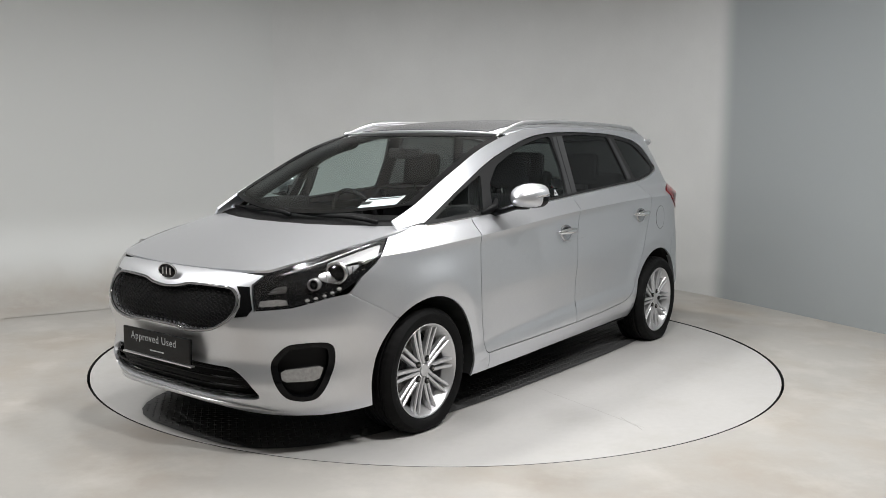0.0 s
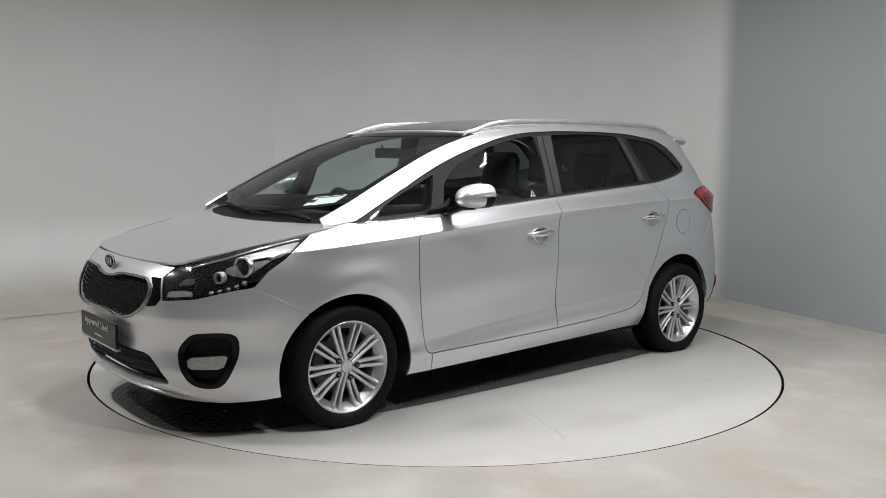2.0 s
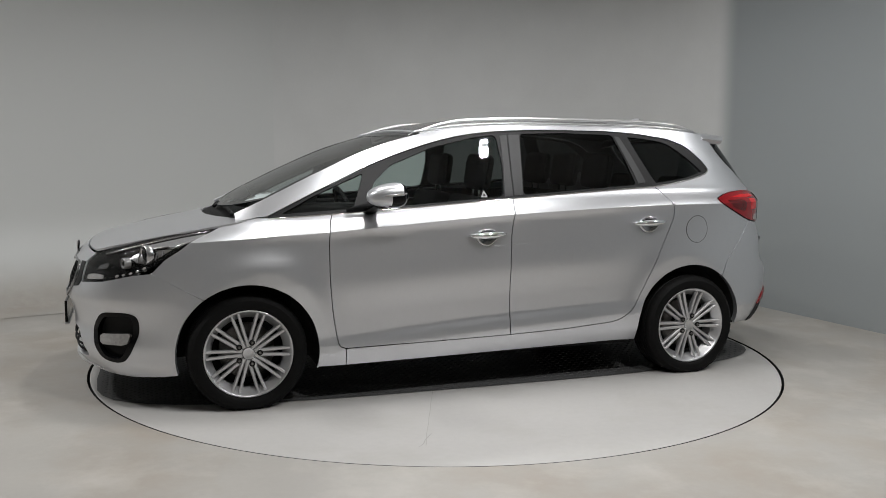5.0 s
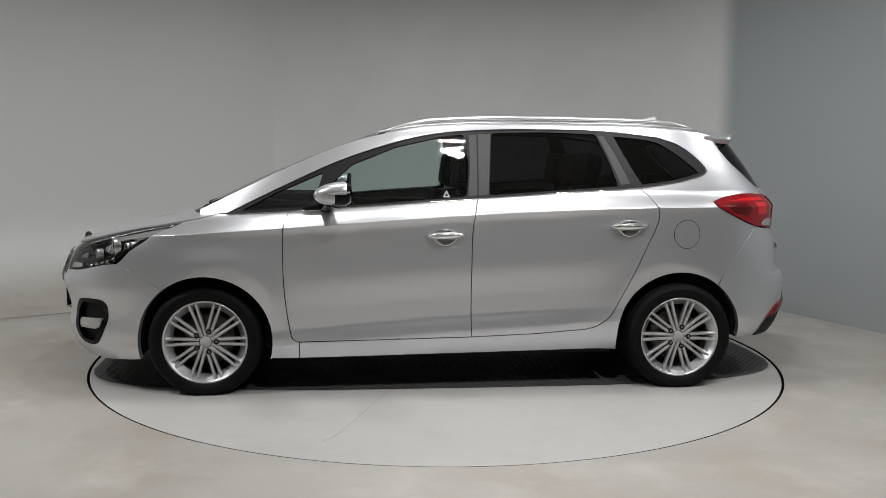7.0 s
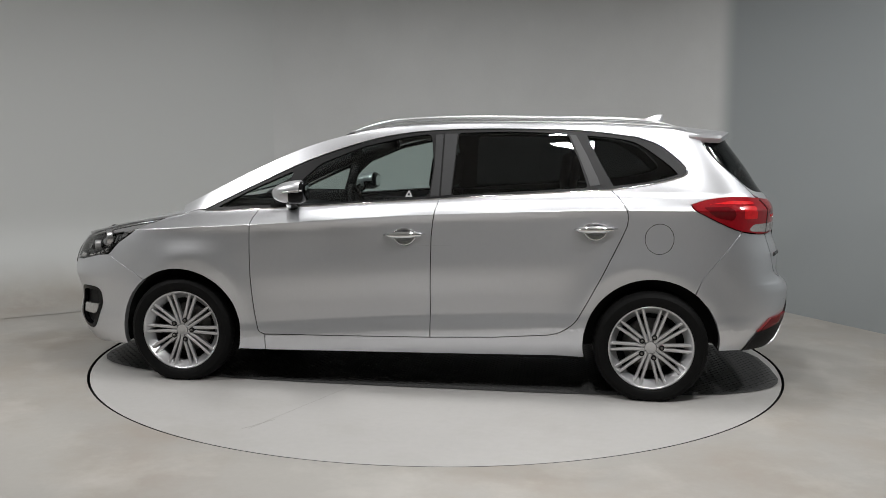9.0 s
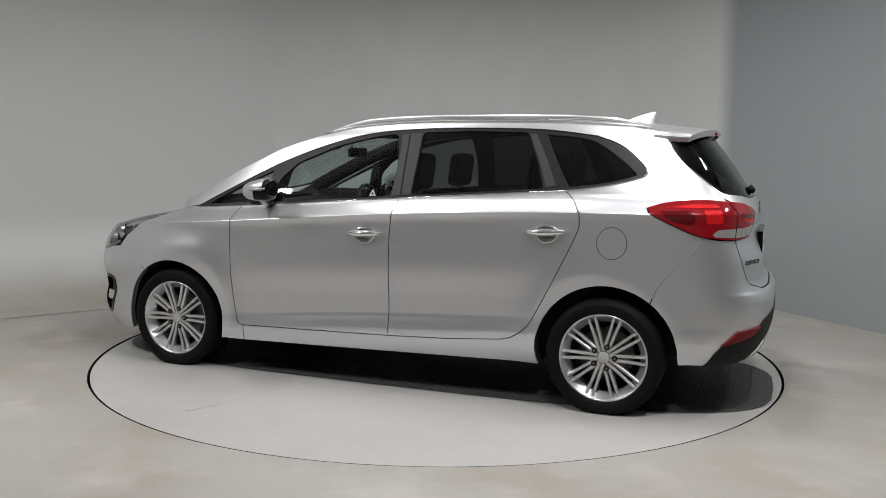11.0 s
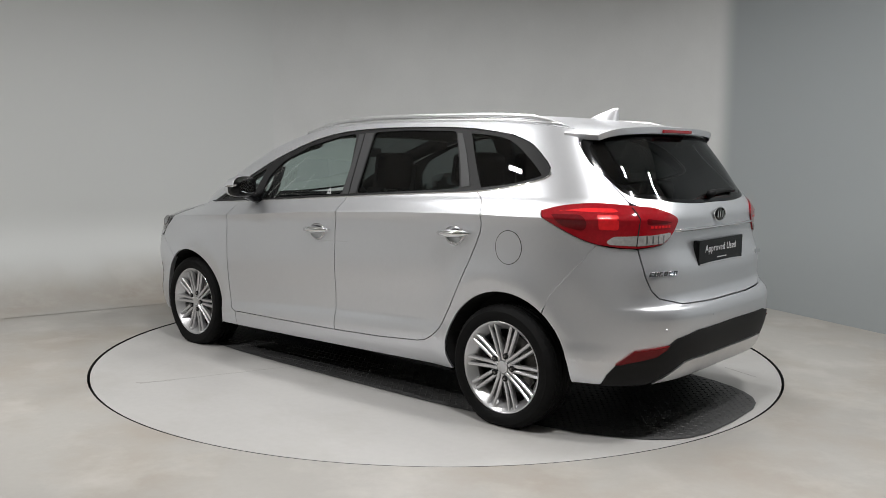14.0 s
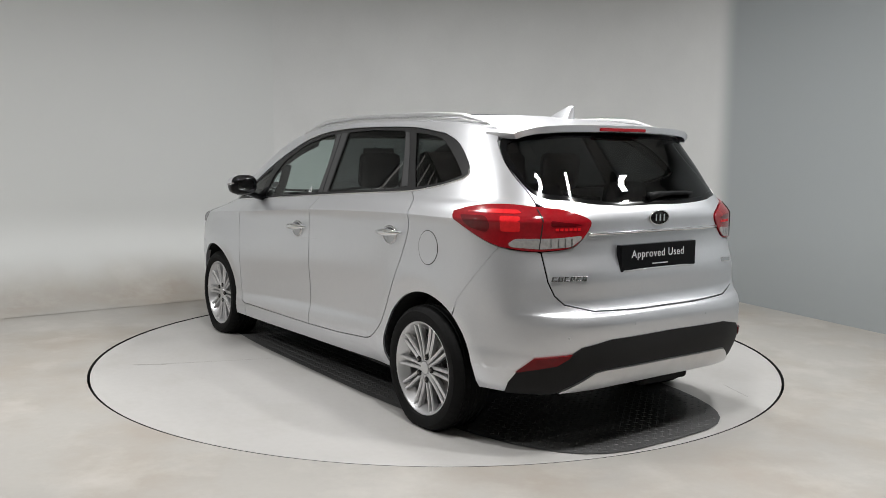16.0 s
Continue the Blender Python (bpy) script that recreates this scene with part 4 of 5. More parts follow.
def rear_end(tab_x, tab_y):
    seam = ys([(0.662, 0.93), (0.655, 0.803), (0.63, 0.74), (0.59, 0.7), (0.463, 0.668), (0.2, 0.66), (0, 0.66)], False)
    side_seam = xs(GATE_EDGE)
    lamp_in = curved(ys([(0.62, 1.13), (0.547, 1.12), (0.465, 1.09), (0.437, 1.066), (0.45, 1.03), (0.489, 0.985), (0.545, 0.95), (0.662, 0.935)], False), 4)
    glass = ys([(0, 1.137), (0.2, 1.136), (0.396, 1.147), (0.5, 1.162)], False) + xs([(-1.93, 1.178), (-1.832, 1.25), (-1.714, 1.352), (-1.66, 1.425)]) + ys([(0.6, 1.45), (0.346, 1.475), (0, 1.48)], False)
    glass = curved(glass, 3)
    # tailgate, from the roof's end to the bumper
    half = ys([(0, 1.505), (0.346, 1.5), (0.58, 1.475)], False) + side_seam + lamp_in[0:1] + lamp_in[1:] + seam
    gate = sheet("tailgate", both(half), SILVER, CAR, holes=[both(glass)], label="silver tailgate")[0]
    pane = sheet("rear_window", both(glass), PRIVACY, CAR, off=-0.004, thick=0.004, gap=-0.002, label="dark tinted rear window")[0]
    small = ys([(0, 1.155), (0.2, 1.154), (0.396, 1.166), (0.49, 1.185)], False) + xs([(-1.92, 1.2), (-1.832, 1.268), (-1.735, 1.36), (-1.7, 1.415)]) + ys([(0.55, 1.435), (0.346, 1.45), (0, 1.455)], False)
    sheet("black_border", both(glass), GLOSS, pane, holes=[both(curved(small, 3))], off=-0.003, thick=0.004)
    # bumper with its dark apron and bright skid
    bump = (seam[::-1] + ys([(0.674, 0.935)], False) + xs([(-1.95, 0.937), (-1.9, 0.942), (-1.856, 0.952)]) + xs([(-1.74, 0.81), (-1.64, 0.69)])
            + xs(arc(*ARCH_R, 128, 184, 14)) + xs([(-1.8, 0.283), (-1.875, 0.282)]) + ys([(0.6, 0.288), (0.5, 0.3), (0.3, 0.308), (0, 0.31)], False))
    for sgn in (1, -1):
        line = resample(xs([(-1.856, 0.952), (-1.74, 0.81), (-1.64, 0.69), (-1.607, 0.606)]), 0.03)
        pts = [whole(np.array([a]), np.array([z]))[0] for a, z in line[: next(i for i, p in enumerate(line) if p[1] < 0.62)]]
        part("joint_filler", tube([(p[0] + 0.003, sgn * (p[1] - 0.0055), p[2]) for p in pts], 0.0046, 6), SILVER, CAR, smooth=True)
    apron = xs([(-1.885, 0.287), (-1.92, 0.34), (-1.965, 0.395)]) + ys([(0.7, 0.455), (0.6, 0.478), (0.55, 0.515), (0.4, 0.543), (0, 0.548)], False)
    lower = ys([(0, 0.4), (0.4, 0.398), (0.46, 0.39), (0.53, 0.345), (0.6, 0.296)], False)
    sheet("rear_bumper", both(bump), SILVER, CAR, thick=0.03, label="silver rear bumper")
    sheet("bumper_apron", both(apron[::-1] + xs([(-1.875, 0.282)]) + ys([(0.62, 0.286)], False) + lower[::-1]), GREYPL, CAR, off=0.006, thick=0.03, label="dark grey plastic bumper apron")
    skid = lower + ys([(0.5, 0.3), (0.3, 0.308), (0, 0.31)], False)
    sheet("skid_panel", both(skid), ALLOY, CAR, off=0.012, thick=0.03, label="bright silver skid panel")
    refl = xs([(-1.96, 0.392)]) + ys([(0.72, 0.465), (0.583, 0.486), (0.6, 0.463), (0.64, 0.432)], False)
    for sgn in (1, -1):
        sheet("bumper_reflector", [(s if sgn > 0 else 2 * TAIL - s, z) for s, z in refl], REDMID, CAR, off=0.012, thick=0.02, step=0.02, label="red bumper reflector")
    # tail lamps: outer piece on the side, inner piece on the tailgate
    outline = xs(LAMP_TOP[::-1]) + lamp_in + xs([(-1.95, 0.937)]) + xs(LAMP_LOW[::-1])[:-1]
    for sgn in (1, -1):
        def side(o):
            return [(s if sgn > 0 else 2 * TAIL - s, z) for s, z in o]
        lamp = sheet("tail_lamp", side(outline), REDGLASS, CAR, off=0.007, thick=0.03, step=0.02, label="red wraparound tail lamp with clear reversing strip")[0]
        clear = xs([(-1.89, 0.97), (-1.92, 0.995)]) + ys([(0.6, 1.0), (0.49, 1.01), (0.485, 0.99), (0.535, 0.955), (0.66, 0.945)], False) + xs([(-1.9, 0.952)])
        sheet("reversing_lens", side(rounded(clear, 0.012)), CLEARLENS, lamp, off=0.0085, thick=0.005, step=0.02, label="clear ribbed lens")
        guide = rounded(xs([(-1.66, 1.098), (-1.78, 1.118), (-1.9, 1.118), (-1.93, 1.1), (-1.9, 1.095), (-1.78, 1.096)]), 0.01)
        sheet("light_guide", side(guide), REDBRIGHT, lamp, off=0.0085, thick=0.004, step=0.02)
        block = rounded(xs([(-1.84, 1.09), (-1.93, 1.09), (-1.94, 1.02), (-1.86, 1.02)]), 0.012)
        sheet("light_guide", side(block), REDBRIGHT, lamp, off=0.0085, thick=0.004, step=0.02)
        notch = rounded(ys([(0.63, 1.075), (0.52, 1.065), (0.475, 1.055), (0.52, 1.046), (0.63, 1.046)], False), 0.01)
        sheet("lamp_recess", side(notch), REDDEEP, lamp, off=0.0085, thick=0.004, step=0.02)
        outer = rounded(xs([(-1.62, 1.085), (-1.78, 1.088), (-1.82, 1.05), (-1.8, 1.01), (-1.7, 1.03)]), 0.02)
        sheet("lamp_recess", side(outer), REDDEEP, lamp, off=0.0085, thick=0.004, step=0.02)
        # fine cells of the stop lamp and ribs of the clear strip
        for k in range(6):
            y = 0.61 - 0.02 * k
            cell = ys([(y, 1.03), (y - 0.013, 1.03), (y - 0.013, 1.042), (y, 1.042)], False)
            sheet("lamp_cell", side(cell), REDBRIGHT, lamp, off=0.0095, thick=0.004, gap=0, step=0.02)
        for k in range(4):
            y = 0.63 - 0.03 * k
            rib = ys([(y, 0.957), (y - 0.006, 0.957), (y - 0.006, 0.995), (y, 0.995)], False)
            sheet("lens_rib", side(rib), REFLECTOR, lamp, off=0.0095, thick=0.003, gap=0, step=0.02)
        split = [whole(*map(np.array, ([by_y(sgn * y, z, False)], [z])))[0] * 1.004 for y, z in zip(np.linspace(0.655, 0.672, 8), np.linspace(1.122, 0.942, 8))]
        part("lamp_joint", tube(split, 0.003, 5), DARK, lamp)
    # chrome strip, plate, lettering, badge
    strip = [whole(np.array([by_y(y, 1.012, False)]), np.array([1.012]))[0] - np.array([0.004, 0, 0]) for y in np.linspace(-0.45, 0.45, 25)]
    part("chrome_strip", tube(strip, 0.01, 6, 0.8), CHROME, CAR, "chrome strip over the plate", True)
    xp = float(tail(0.9)) - 0.01
    holder = part("rear_plate", box(xp - 0.012, xp + 0.02, -0.245, 0.285, 0.822, 0.956, 0.006), GLOSS, CAR, "black dealer plate with white lettering")
    write(holder, "Approved Used", 0.052, (xp - 0.0135, 0.215, 0.893), False)
    part("small_print", box(xp - 0.0133, xp - 0.0125, -0.04, 0.07, 0.857, 0.862), WHITE, holder)
    for y0, y1 in ((-0.225, -0.1), (-0.09, 0.13), (0.14, 0.265)):
        part("plate_edge", box(xp - 0.0145, xp, y0, y1, 0.829, 0.838, 0.001), ALLOY, holder, "bright lower plate edge")
    emblem(float(tail(1.074)) - 0.002, 1.074, False)
    name = [whole(np.array([by_y(y, 0.82, False)]), np.array([0.82]))[0] for y in (0.64, 0.47)]
    d = Vector(name[1] - name[0])
    # the model badge as six plain slanted rings and strokes
    for i in range(6):
        wide = (0.026, 0.023, 0.022, 0.02, 0.023, 0.02)[i]
        bm = box(0, wide, -0.003, 0.003, 0.0, 0.0055, 0.001, 1)
        box(0, wide * 0.9, -0.003, 0.003, 0.0155, 0.021, 0.001, 1, bm)
        box(0, 0.0065, -0.003, 0.003, 0.0, 0.021, 0.001, 1, bm)
        if i % 2:
            box(wide - 0.0065, wide, -0.003, 0.003, 0.0, 0.021, 0.001, 1, bm)
        for v in bm.verts:
            v.co.x += 0.25 * v.co.z
        ob = part("badge_stroke", bm, DARKCHROME, CAR, "small smoked chrome badge stroke")
        ob.matrix_basis = Matrix.Translation(Vector(name[0]) + d.normalized() * 0.0295 * i + Vector((-0.008, 0.008, -0.014))) @ pose(0, 0, 0, 0, 0, math.degrees(math.atan2(d.y, d.x)))
    c = whole(np.array([by_y(-0.5, 0.84, False)]), np.array([0.84]))[0]
    part("trim_badge", box(c[0] - 0.008, c[0] + 0.012, -0.545, -0.475, 0.832, 0.852, 0.002), CHROME, CAR)
    # spoiler with high brake lamp
    def spoil(k, v):
        y = (0.652 - 0.03 * v) * k
        x = -1.57 - v * (0.285 - 0.06 * k * k - 0.05 * k**8)
        z = 1.548 - 0.043 * np.abs(k) ** 2.2 - 0.03 * np.abs(k) ** 12 - v * (0.034 - 0.022 * k * k)
        return np.stack([x, y, z + 0 * x], -1)
    rim = [(k, 0.0) for k in np.linspace(-1, 1, 21)] + [(k, 1.0) for k in np.linspace(1, -1, 21)]
    sheet("roof_spoiler", rim, SILVER, CAR, fn=spoil, thick=0.032, step=0.06, label="silver roof spoiler over the rear window")
    for sgn in (1, -1):
        def cheek(v, w):
            top = spoil(sgn * 0.985 + 0 * v, v)
            return top + np.stack([0.03 * w * (1 - v), -sgn * 0.02 * w, -w * (0.075 - 0.06 * v)], -1)
        rim = [(v, 0.0) for v in np.linspace(0, 1, 9)] + [(v, 1.0) for v in np.linspace(1, 0, 9)]
        sheet("spoiler_cheek", rim, SILVER, CAR, fn=cheek, thick=0.02, step=0.15, gap=0, label="silver side of the roof spoiler")
    part("high_brake_lamp", box(-1.858, -1.83, -0.16, 0.16, 1.484, 1.501, 0.004), REDGLASS, CAR, "red high-level brake lamp")
    wp = [whole(np.array([by_y(y, z, False)]), np.array([z]))[0] - np.array([0.014, 0, 0]) for y, z in ((0.02, 1.172), (-0.05, 1.182), (-0.15, 1.186), (-0.25, 1.186), (-0.31, 1.183))]
    part("rear_wiper", tube(wp, [0.022, 0.016, 0.012, 0.011, 0.009], 6), BLACK, CAR, smooth=True)
    for y, z in ((0.6, 0.56), (-0.6, 0.56), (0.25, 0.6), (-0.25, 0.6)):
        p = whole(np.array([by_y(y, z, False)]), np.array([z]))[0]
        part("parking_sensor", lathe([(0.0005, -0.001), (0.006, -0.001), (0.008, 0.004)], 14, "x", cx=p[0], cy=p[1], cz=p[2]), SILVER, CAR)


def head_lamps():
    for sgn in (1, -1):
        def side(o):
            return [(s if sgn > 0 else 2 * NOSE - s, z) for s, z in o]
        bowl = sheet("headlamp", side(HEAD), LAMPBLACK, CAR, off=-0.004, thick=0.03, dish=0.045, step=0.02, label="large swept headlamp with black inside and projector lens")[0]
        cover = sheet("lens_cover", side(HEAD), COVER, bowl, off=0.003, thick=0.004, step=0.03, label="clear lamp cover")[0]
        cover.visible_shadow = False
        def at(x, z, depth):
            s = by_x(x, z)
            e = 0.004
            a, b, c, d = whole(np.array([s + e, s - e, s, s]), np.array([z, z, z + e, z - e]))
            n = np.cross(a - b, c - d)
            n /= np.linalg.norm(n)
            if n[0] < 0 and n[1] < 0:
                n = -n
            p = whole(np.array([s]), np.array([z]))[0]
            if n @ (p - np.array([1, 0, 0.6])) < 0:
                n = -n
            p, n = p - n * depth, n
            return Vector((p[0], sgn * p[1], p[2])), Vector((n[0], sgn * n[1], n[2]))
        for x, z, r, name in ((1.885, 0.838, 0.041, "projector"), (1.99, 0.79, 0.022, "high_beam")):
            p, n = at(x, z, 0.022)
            aim = (Vector((1, sgn * 0.45, 0.0))).normalized()
            rot = aim.to_track_quat("X", "Z").to_matrix().to_4x4()
            ring = part(name, lathe([(r * 1.25, -0.02), (r * 1.28, 0.012), (r * 1.05, 0.016), (r, 0.0)], 24, "x"), REFLECTOR if name == "projector" else LAMPGREY, bowl, "bright lamp bezel", True)
            ring.matrix_basis = Matrix.Translation(p) @ rot
            ball = part("lens", lathe([(0.0005, 0.016), (r * 0.4, 0.013), (r * 0.75, 0.004), (r, -0.01), (r, -0.02)], 24, "x"), GLOSS, ring, "", True)
        # bright inner trims
        for pts, rad, name in (([(1.53, 0.956), (1.66, 0.936), (1.78, 0.913), (1.9, 0.884), (2.0, 0.857), (2.08, 0.83)], 0.0055, "light_guide"), ([(1.6, 0.917), (1.68, 0.898), (1.76, 0.868)], 0.008, "reflector")):
            line = [at(x, z, 0.012)[0] for x, z in pts]
            part(name, tube(line, rad, 6), REFLECTOR, bowl, smooth=True)
        strip = rounded(ys([(0.56, 0.69), (0.565, 0.722), (0.62, 0.73), (0.66, 0.726), (0.67, 0.7)], True), 0.008)
        sheet("indicator_lens", side(strip), CLEARLENS, bowl, off=-0.012, thick=0.01, step=0.015, label="clear indicator lens")
        for x, z in ((2.03, 0.716), (1.995, 0.722), (1.96, 0.731), (1.925, 0.743), (1.89, 0.759)):
            p, n = at(x, z, 0.014)
            o = part("running_light", lathe([(0.0005, 0.006), (0.007, 0.005), (0.012, 0.0), (0.012, -0.008)], 14, "x"), CLEARLENS, bowl, smooth=True)
            o.matrix_basis = Matrix.Translation(p) @ n.to_track_quat("X", "Z").to_matrix().to_4x4()
        brow = rounded(xs([(1.55, 0.953), (1.7, 0.926), (1.85, 0.894), (1.9, 0.88), (1.85, 0.866), (1.74, 0.886), (1.64, 0.91)]), 0.01)
        sheet("reflector", side(brow), LAMPGREY, bowl, off=-0.016, thick=0.01, step=0.02, label="grey upper reflector band")
        plate = rounded(xs([(1.7, 0.875), (1.84, 0.874), (1.95, 0.85), (1.97, 0.815), (1.93, 0.79), (1.86, 0.79), (1.79, 0.815)]), 0.015)
        sheet("reflector", side(plate), REFLECTOR, bowl, off=-0.034, thick=0.01, step=0.02)
        inset = rounded(ys([(0.575, 0.752), (0.59, 0.79), (0.64, 0.797), (0.65, 0.757)], True), 0.012)
        sheet("reflector", side(inset), DARKCHROME, bowl, off=-0.036, thick=0.01, step=0.02, label="dark smoked reflector")
        # ribs on the bright reflector
        for k in range(5):
            a, b = at(1.80 + 0.03 * k, 0.866 - 0.004 * k, 0.03)[0], at(1.815 + 0.03 * k, 0.8, 0.03)[0]
            part("reflector_rib", tube([tuple(a), tuple(b)], 0.003, 5), LAMPGREY, bowl)


def wheels():
    # one wheel, its outer face towards +y
    bm = lathe([(0.07, -0.075), (0.069, -0.046), (0.062, -0.036), (0.04, -0.03), (0.033, -0.028), (0.0325, -0.015), (0.0305, -0.0125), (0.028, -0.0135), (0.0005, -0.0125)], 32)
    w = part("wheel", bm, ALLOY, CAR, "silver multi-spoke alloy wheel with black tyre", True)
    R, r = 0.317, 0.236
    prof = [(0.21, -0.2), (0.245, -0.205), (0.28, -0.206), (0.302, -0.2), (0.313, -0.185)]
    for y in (-0.17, -0.145, -0.115, -0.085, -0.055):
        prof += [(R, y - 0.01), (R, y + 0.008), (R - 0.006, y + 0.011), (R - 0.006, y + 0.015)]
    prof += [(R, -0.03), (0.313, -0.012), (0.302, 0.004), (0.29, 0.010), (0.287, 0.0135), (0.27, 0.015), (0.25, 0.012), (0.238, 0.006), (0.234, -0.004), (0.215, -0.02)]
    bm = lathe(prof, 144)
    for v in bm.verts:      # cross grooves cut into the shoulders of the tread
        q = round(math.atan2(v.co.z, v.co.x) / (2 * math.pi) * 144)
        r0 = math.hypot(v.co.x, v.co.z)
        if q % 3 == 0 and r0 > 0.3 and (v.co.y > -0.05 or v.co.y < -0.15):
            v.co.x, v.co.z = v.co.x * (1 - 0.003 / r0), v.co.z * (1 - 0.003 / r0)
    for v in bm.verts:      # the tyre is pressed flat where it stands
        if v.co.z < -0.22:
            v.co.y += (0.012 if v.co.y > -0.1 else -0.012) * min(1, (-0.22 - v.co.z) / 0.06) * (1 if v.co.z > -0.3 else 0.6)
        v.co.z = max(v.co.z, -0.298)
    part("tyre", bm, RUBBER, w, "black tyre", True).data.set_sharp_from_angle(angle=radians(35))
    part("rim", lathe([(0.215, -0.19), (0.2, -0.16), (0.198, -0.05), (0.215, -0.028), (0.226, -0.018), (0.233, -0.004), (0.2365, 0.004), (0.232, 0.005), (0.226, -0.001), (0.218, -0.014), (0.205, -0.03), (0.19, -0.05)], 72), ALLOY, w, smooth=True)
    part("brake_disc", lathe([(0.08, -0.105), (0.15, -0.105), (0.15, -0.125), (0.06, -0.125)], 40), STEEL, w, smooth=True)
    part("wheel_back", lathe([(0.0005, -0.14), (0.2, -0.14), (0.2, -0.145)], 40), DARK, w)
    for k in range(10):
        for side in (-1, 1):
            a = radians(36 * k)
            # paired spokes, nearly parallel, a little wider apart at the rim
            bm = bmesh.new()
            o0, o1 = side * 0.0105, side * 0.0185
            ring = []
            for t in np.linspace(0, 1, 6):
                rad = 0.034 + t * (0.222 - 0.034)
                o = o0 + (o1 - o0) * t
                wdt = 0.0098 - 0.0012 * t
                y = -0.016 - 0.004 * math.sin(t * 3.14) + 0.008 * t
                row = []
                for da, dy in ((-wdt, -0.028), (-wdt, -0.006), (-wdt * 0.5, 0), (wdt * 0.5, 0), (wdt, -0.006), (wdt, -0.028)):
                    row.append(bm.verts.new((rad * math.cos(a) - (o + da) * math.sin(a), y + dy, rad * math.sin(a) + (o + da) * math.cos(a))))
                ring.append(row)
            for p, q in zip(ring, ring[1:]):
                for j in range(5):
                    bm.faces.new((p[j], p[j + 1], q[j + 1], q[j]))
            bmesh.ops.recalc_face_normals(bm, faces=bm.faces)
            part("spoke", bm, ALLOY, w)
    for k in range(5):
        a = radians(72 * k + 180)
        part("lug_well", lathe([(0.0005, -0.0115), (0.0155, -0.0115), (0.0155, -0.045)], 16, "y", cx=0.06 * math.cos(a), cz=0.06 * math.sin(a)), DARK, w)
        part("lug_nut", lathe([(0.0005, -0.004), (0.005, -0.004), (0.0078, -0.008), (0.0078, -0.03)], 6, "y", cx=0.06 * math.cos(a), cz=0.06 * math.sin(a)), STEEL, w)
    w.matrix_basis = pose(1.374, 0.873, 0.299)
    for x, sgn, turn in ((-1.376, 1, 0), (1.374, -1, 0), (-1.376, -1, 0)):
        c = copy_thing(w, pose(x, sgn * (0.873 if x > 0 else 0.877), 0.299, 0, turn, 0 if sgn > 0 else 180))
    # dark arch liners
    for cx, cz, r in (ARCH_F, ARCH_R):
        for sgn in (1, -1):
            bm = bmesh.new()
            rows = []
            for a in np.linspace(-14, 194 if cx > 0 else 184, 27):
                c, s = math.cos(radians(a)), math.sin(radians(a))
                x, z = cx + (r + 0.004) * c, cz + (r + 0.004) * s
                rim = float(body(np.array([by_x(x, z)]), np.array([z]))[0, 1]) - 0.014
                rows.append([bm.verts.new((x, sgn * y, z)) for y in (rim, 0.45)])
            for p, q in zip(rows, rows[1:]):
                bm.faces.new((p[0], p[1], q[1], q[0]))
            bm.faces.new([p[1] for p in rows])
            part("arch_liner", bm, DARK, CAR)


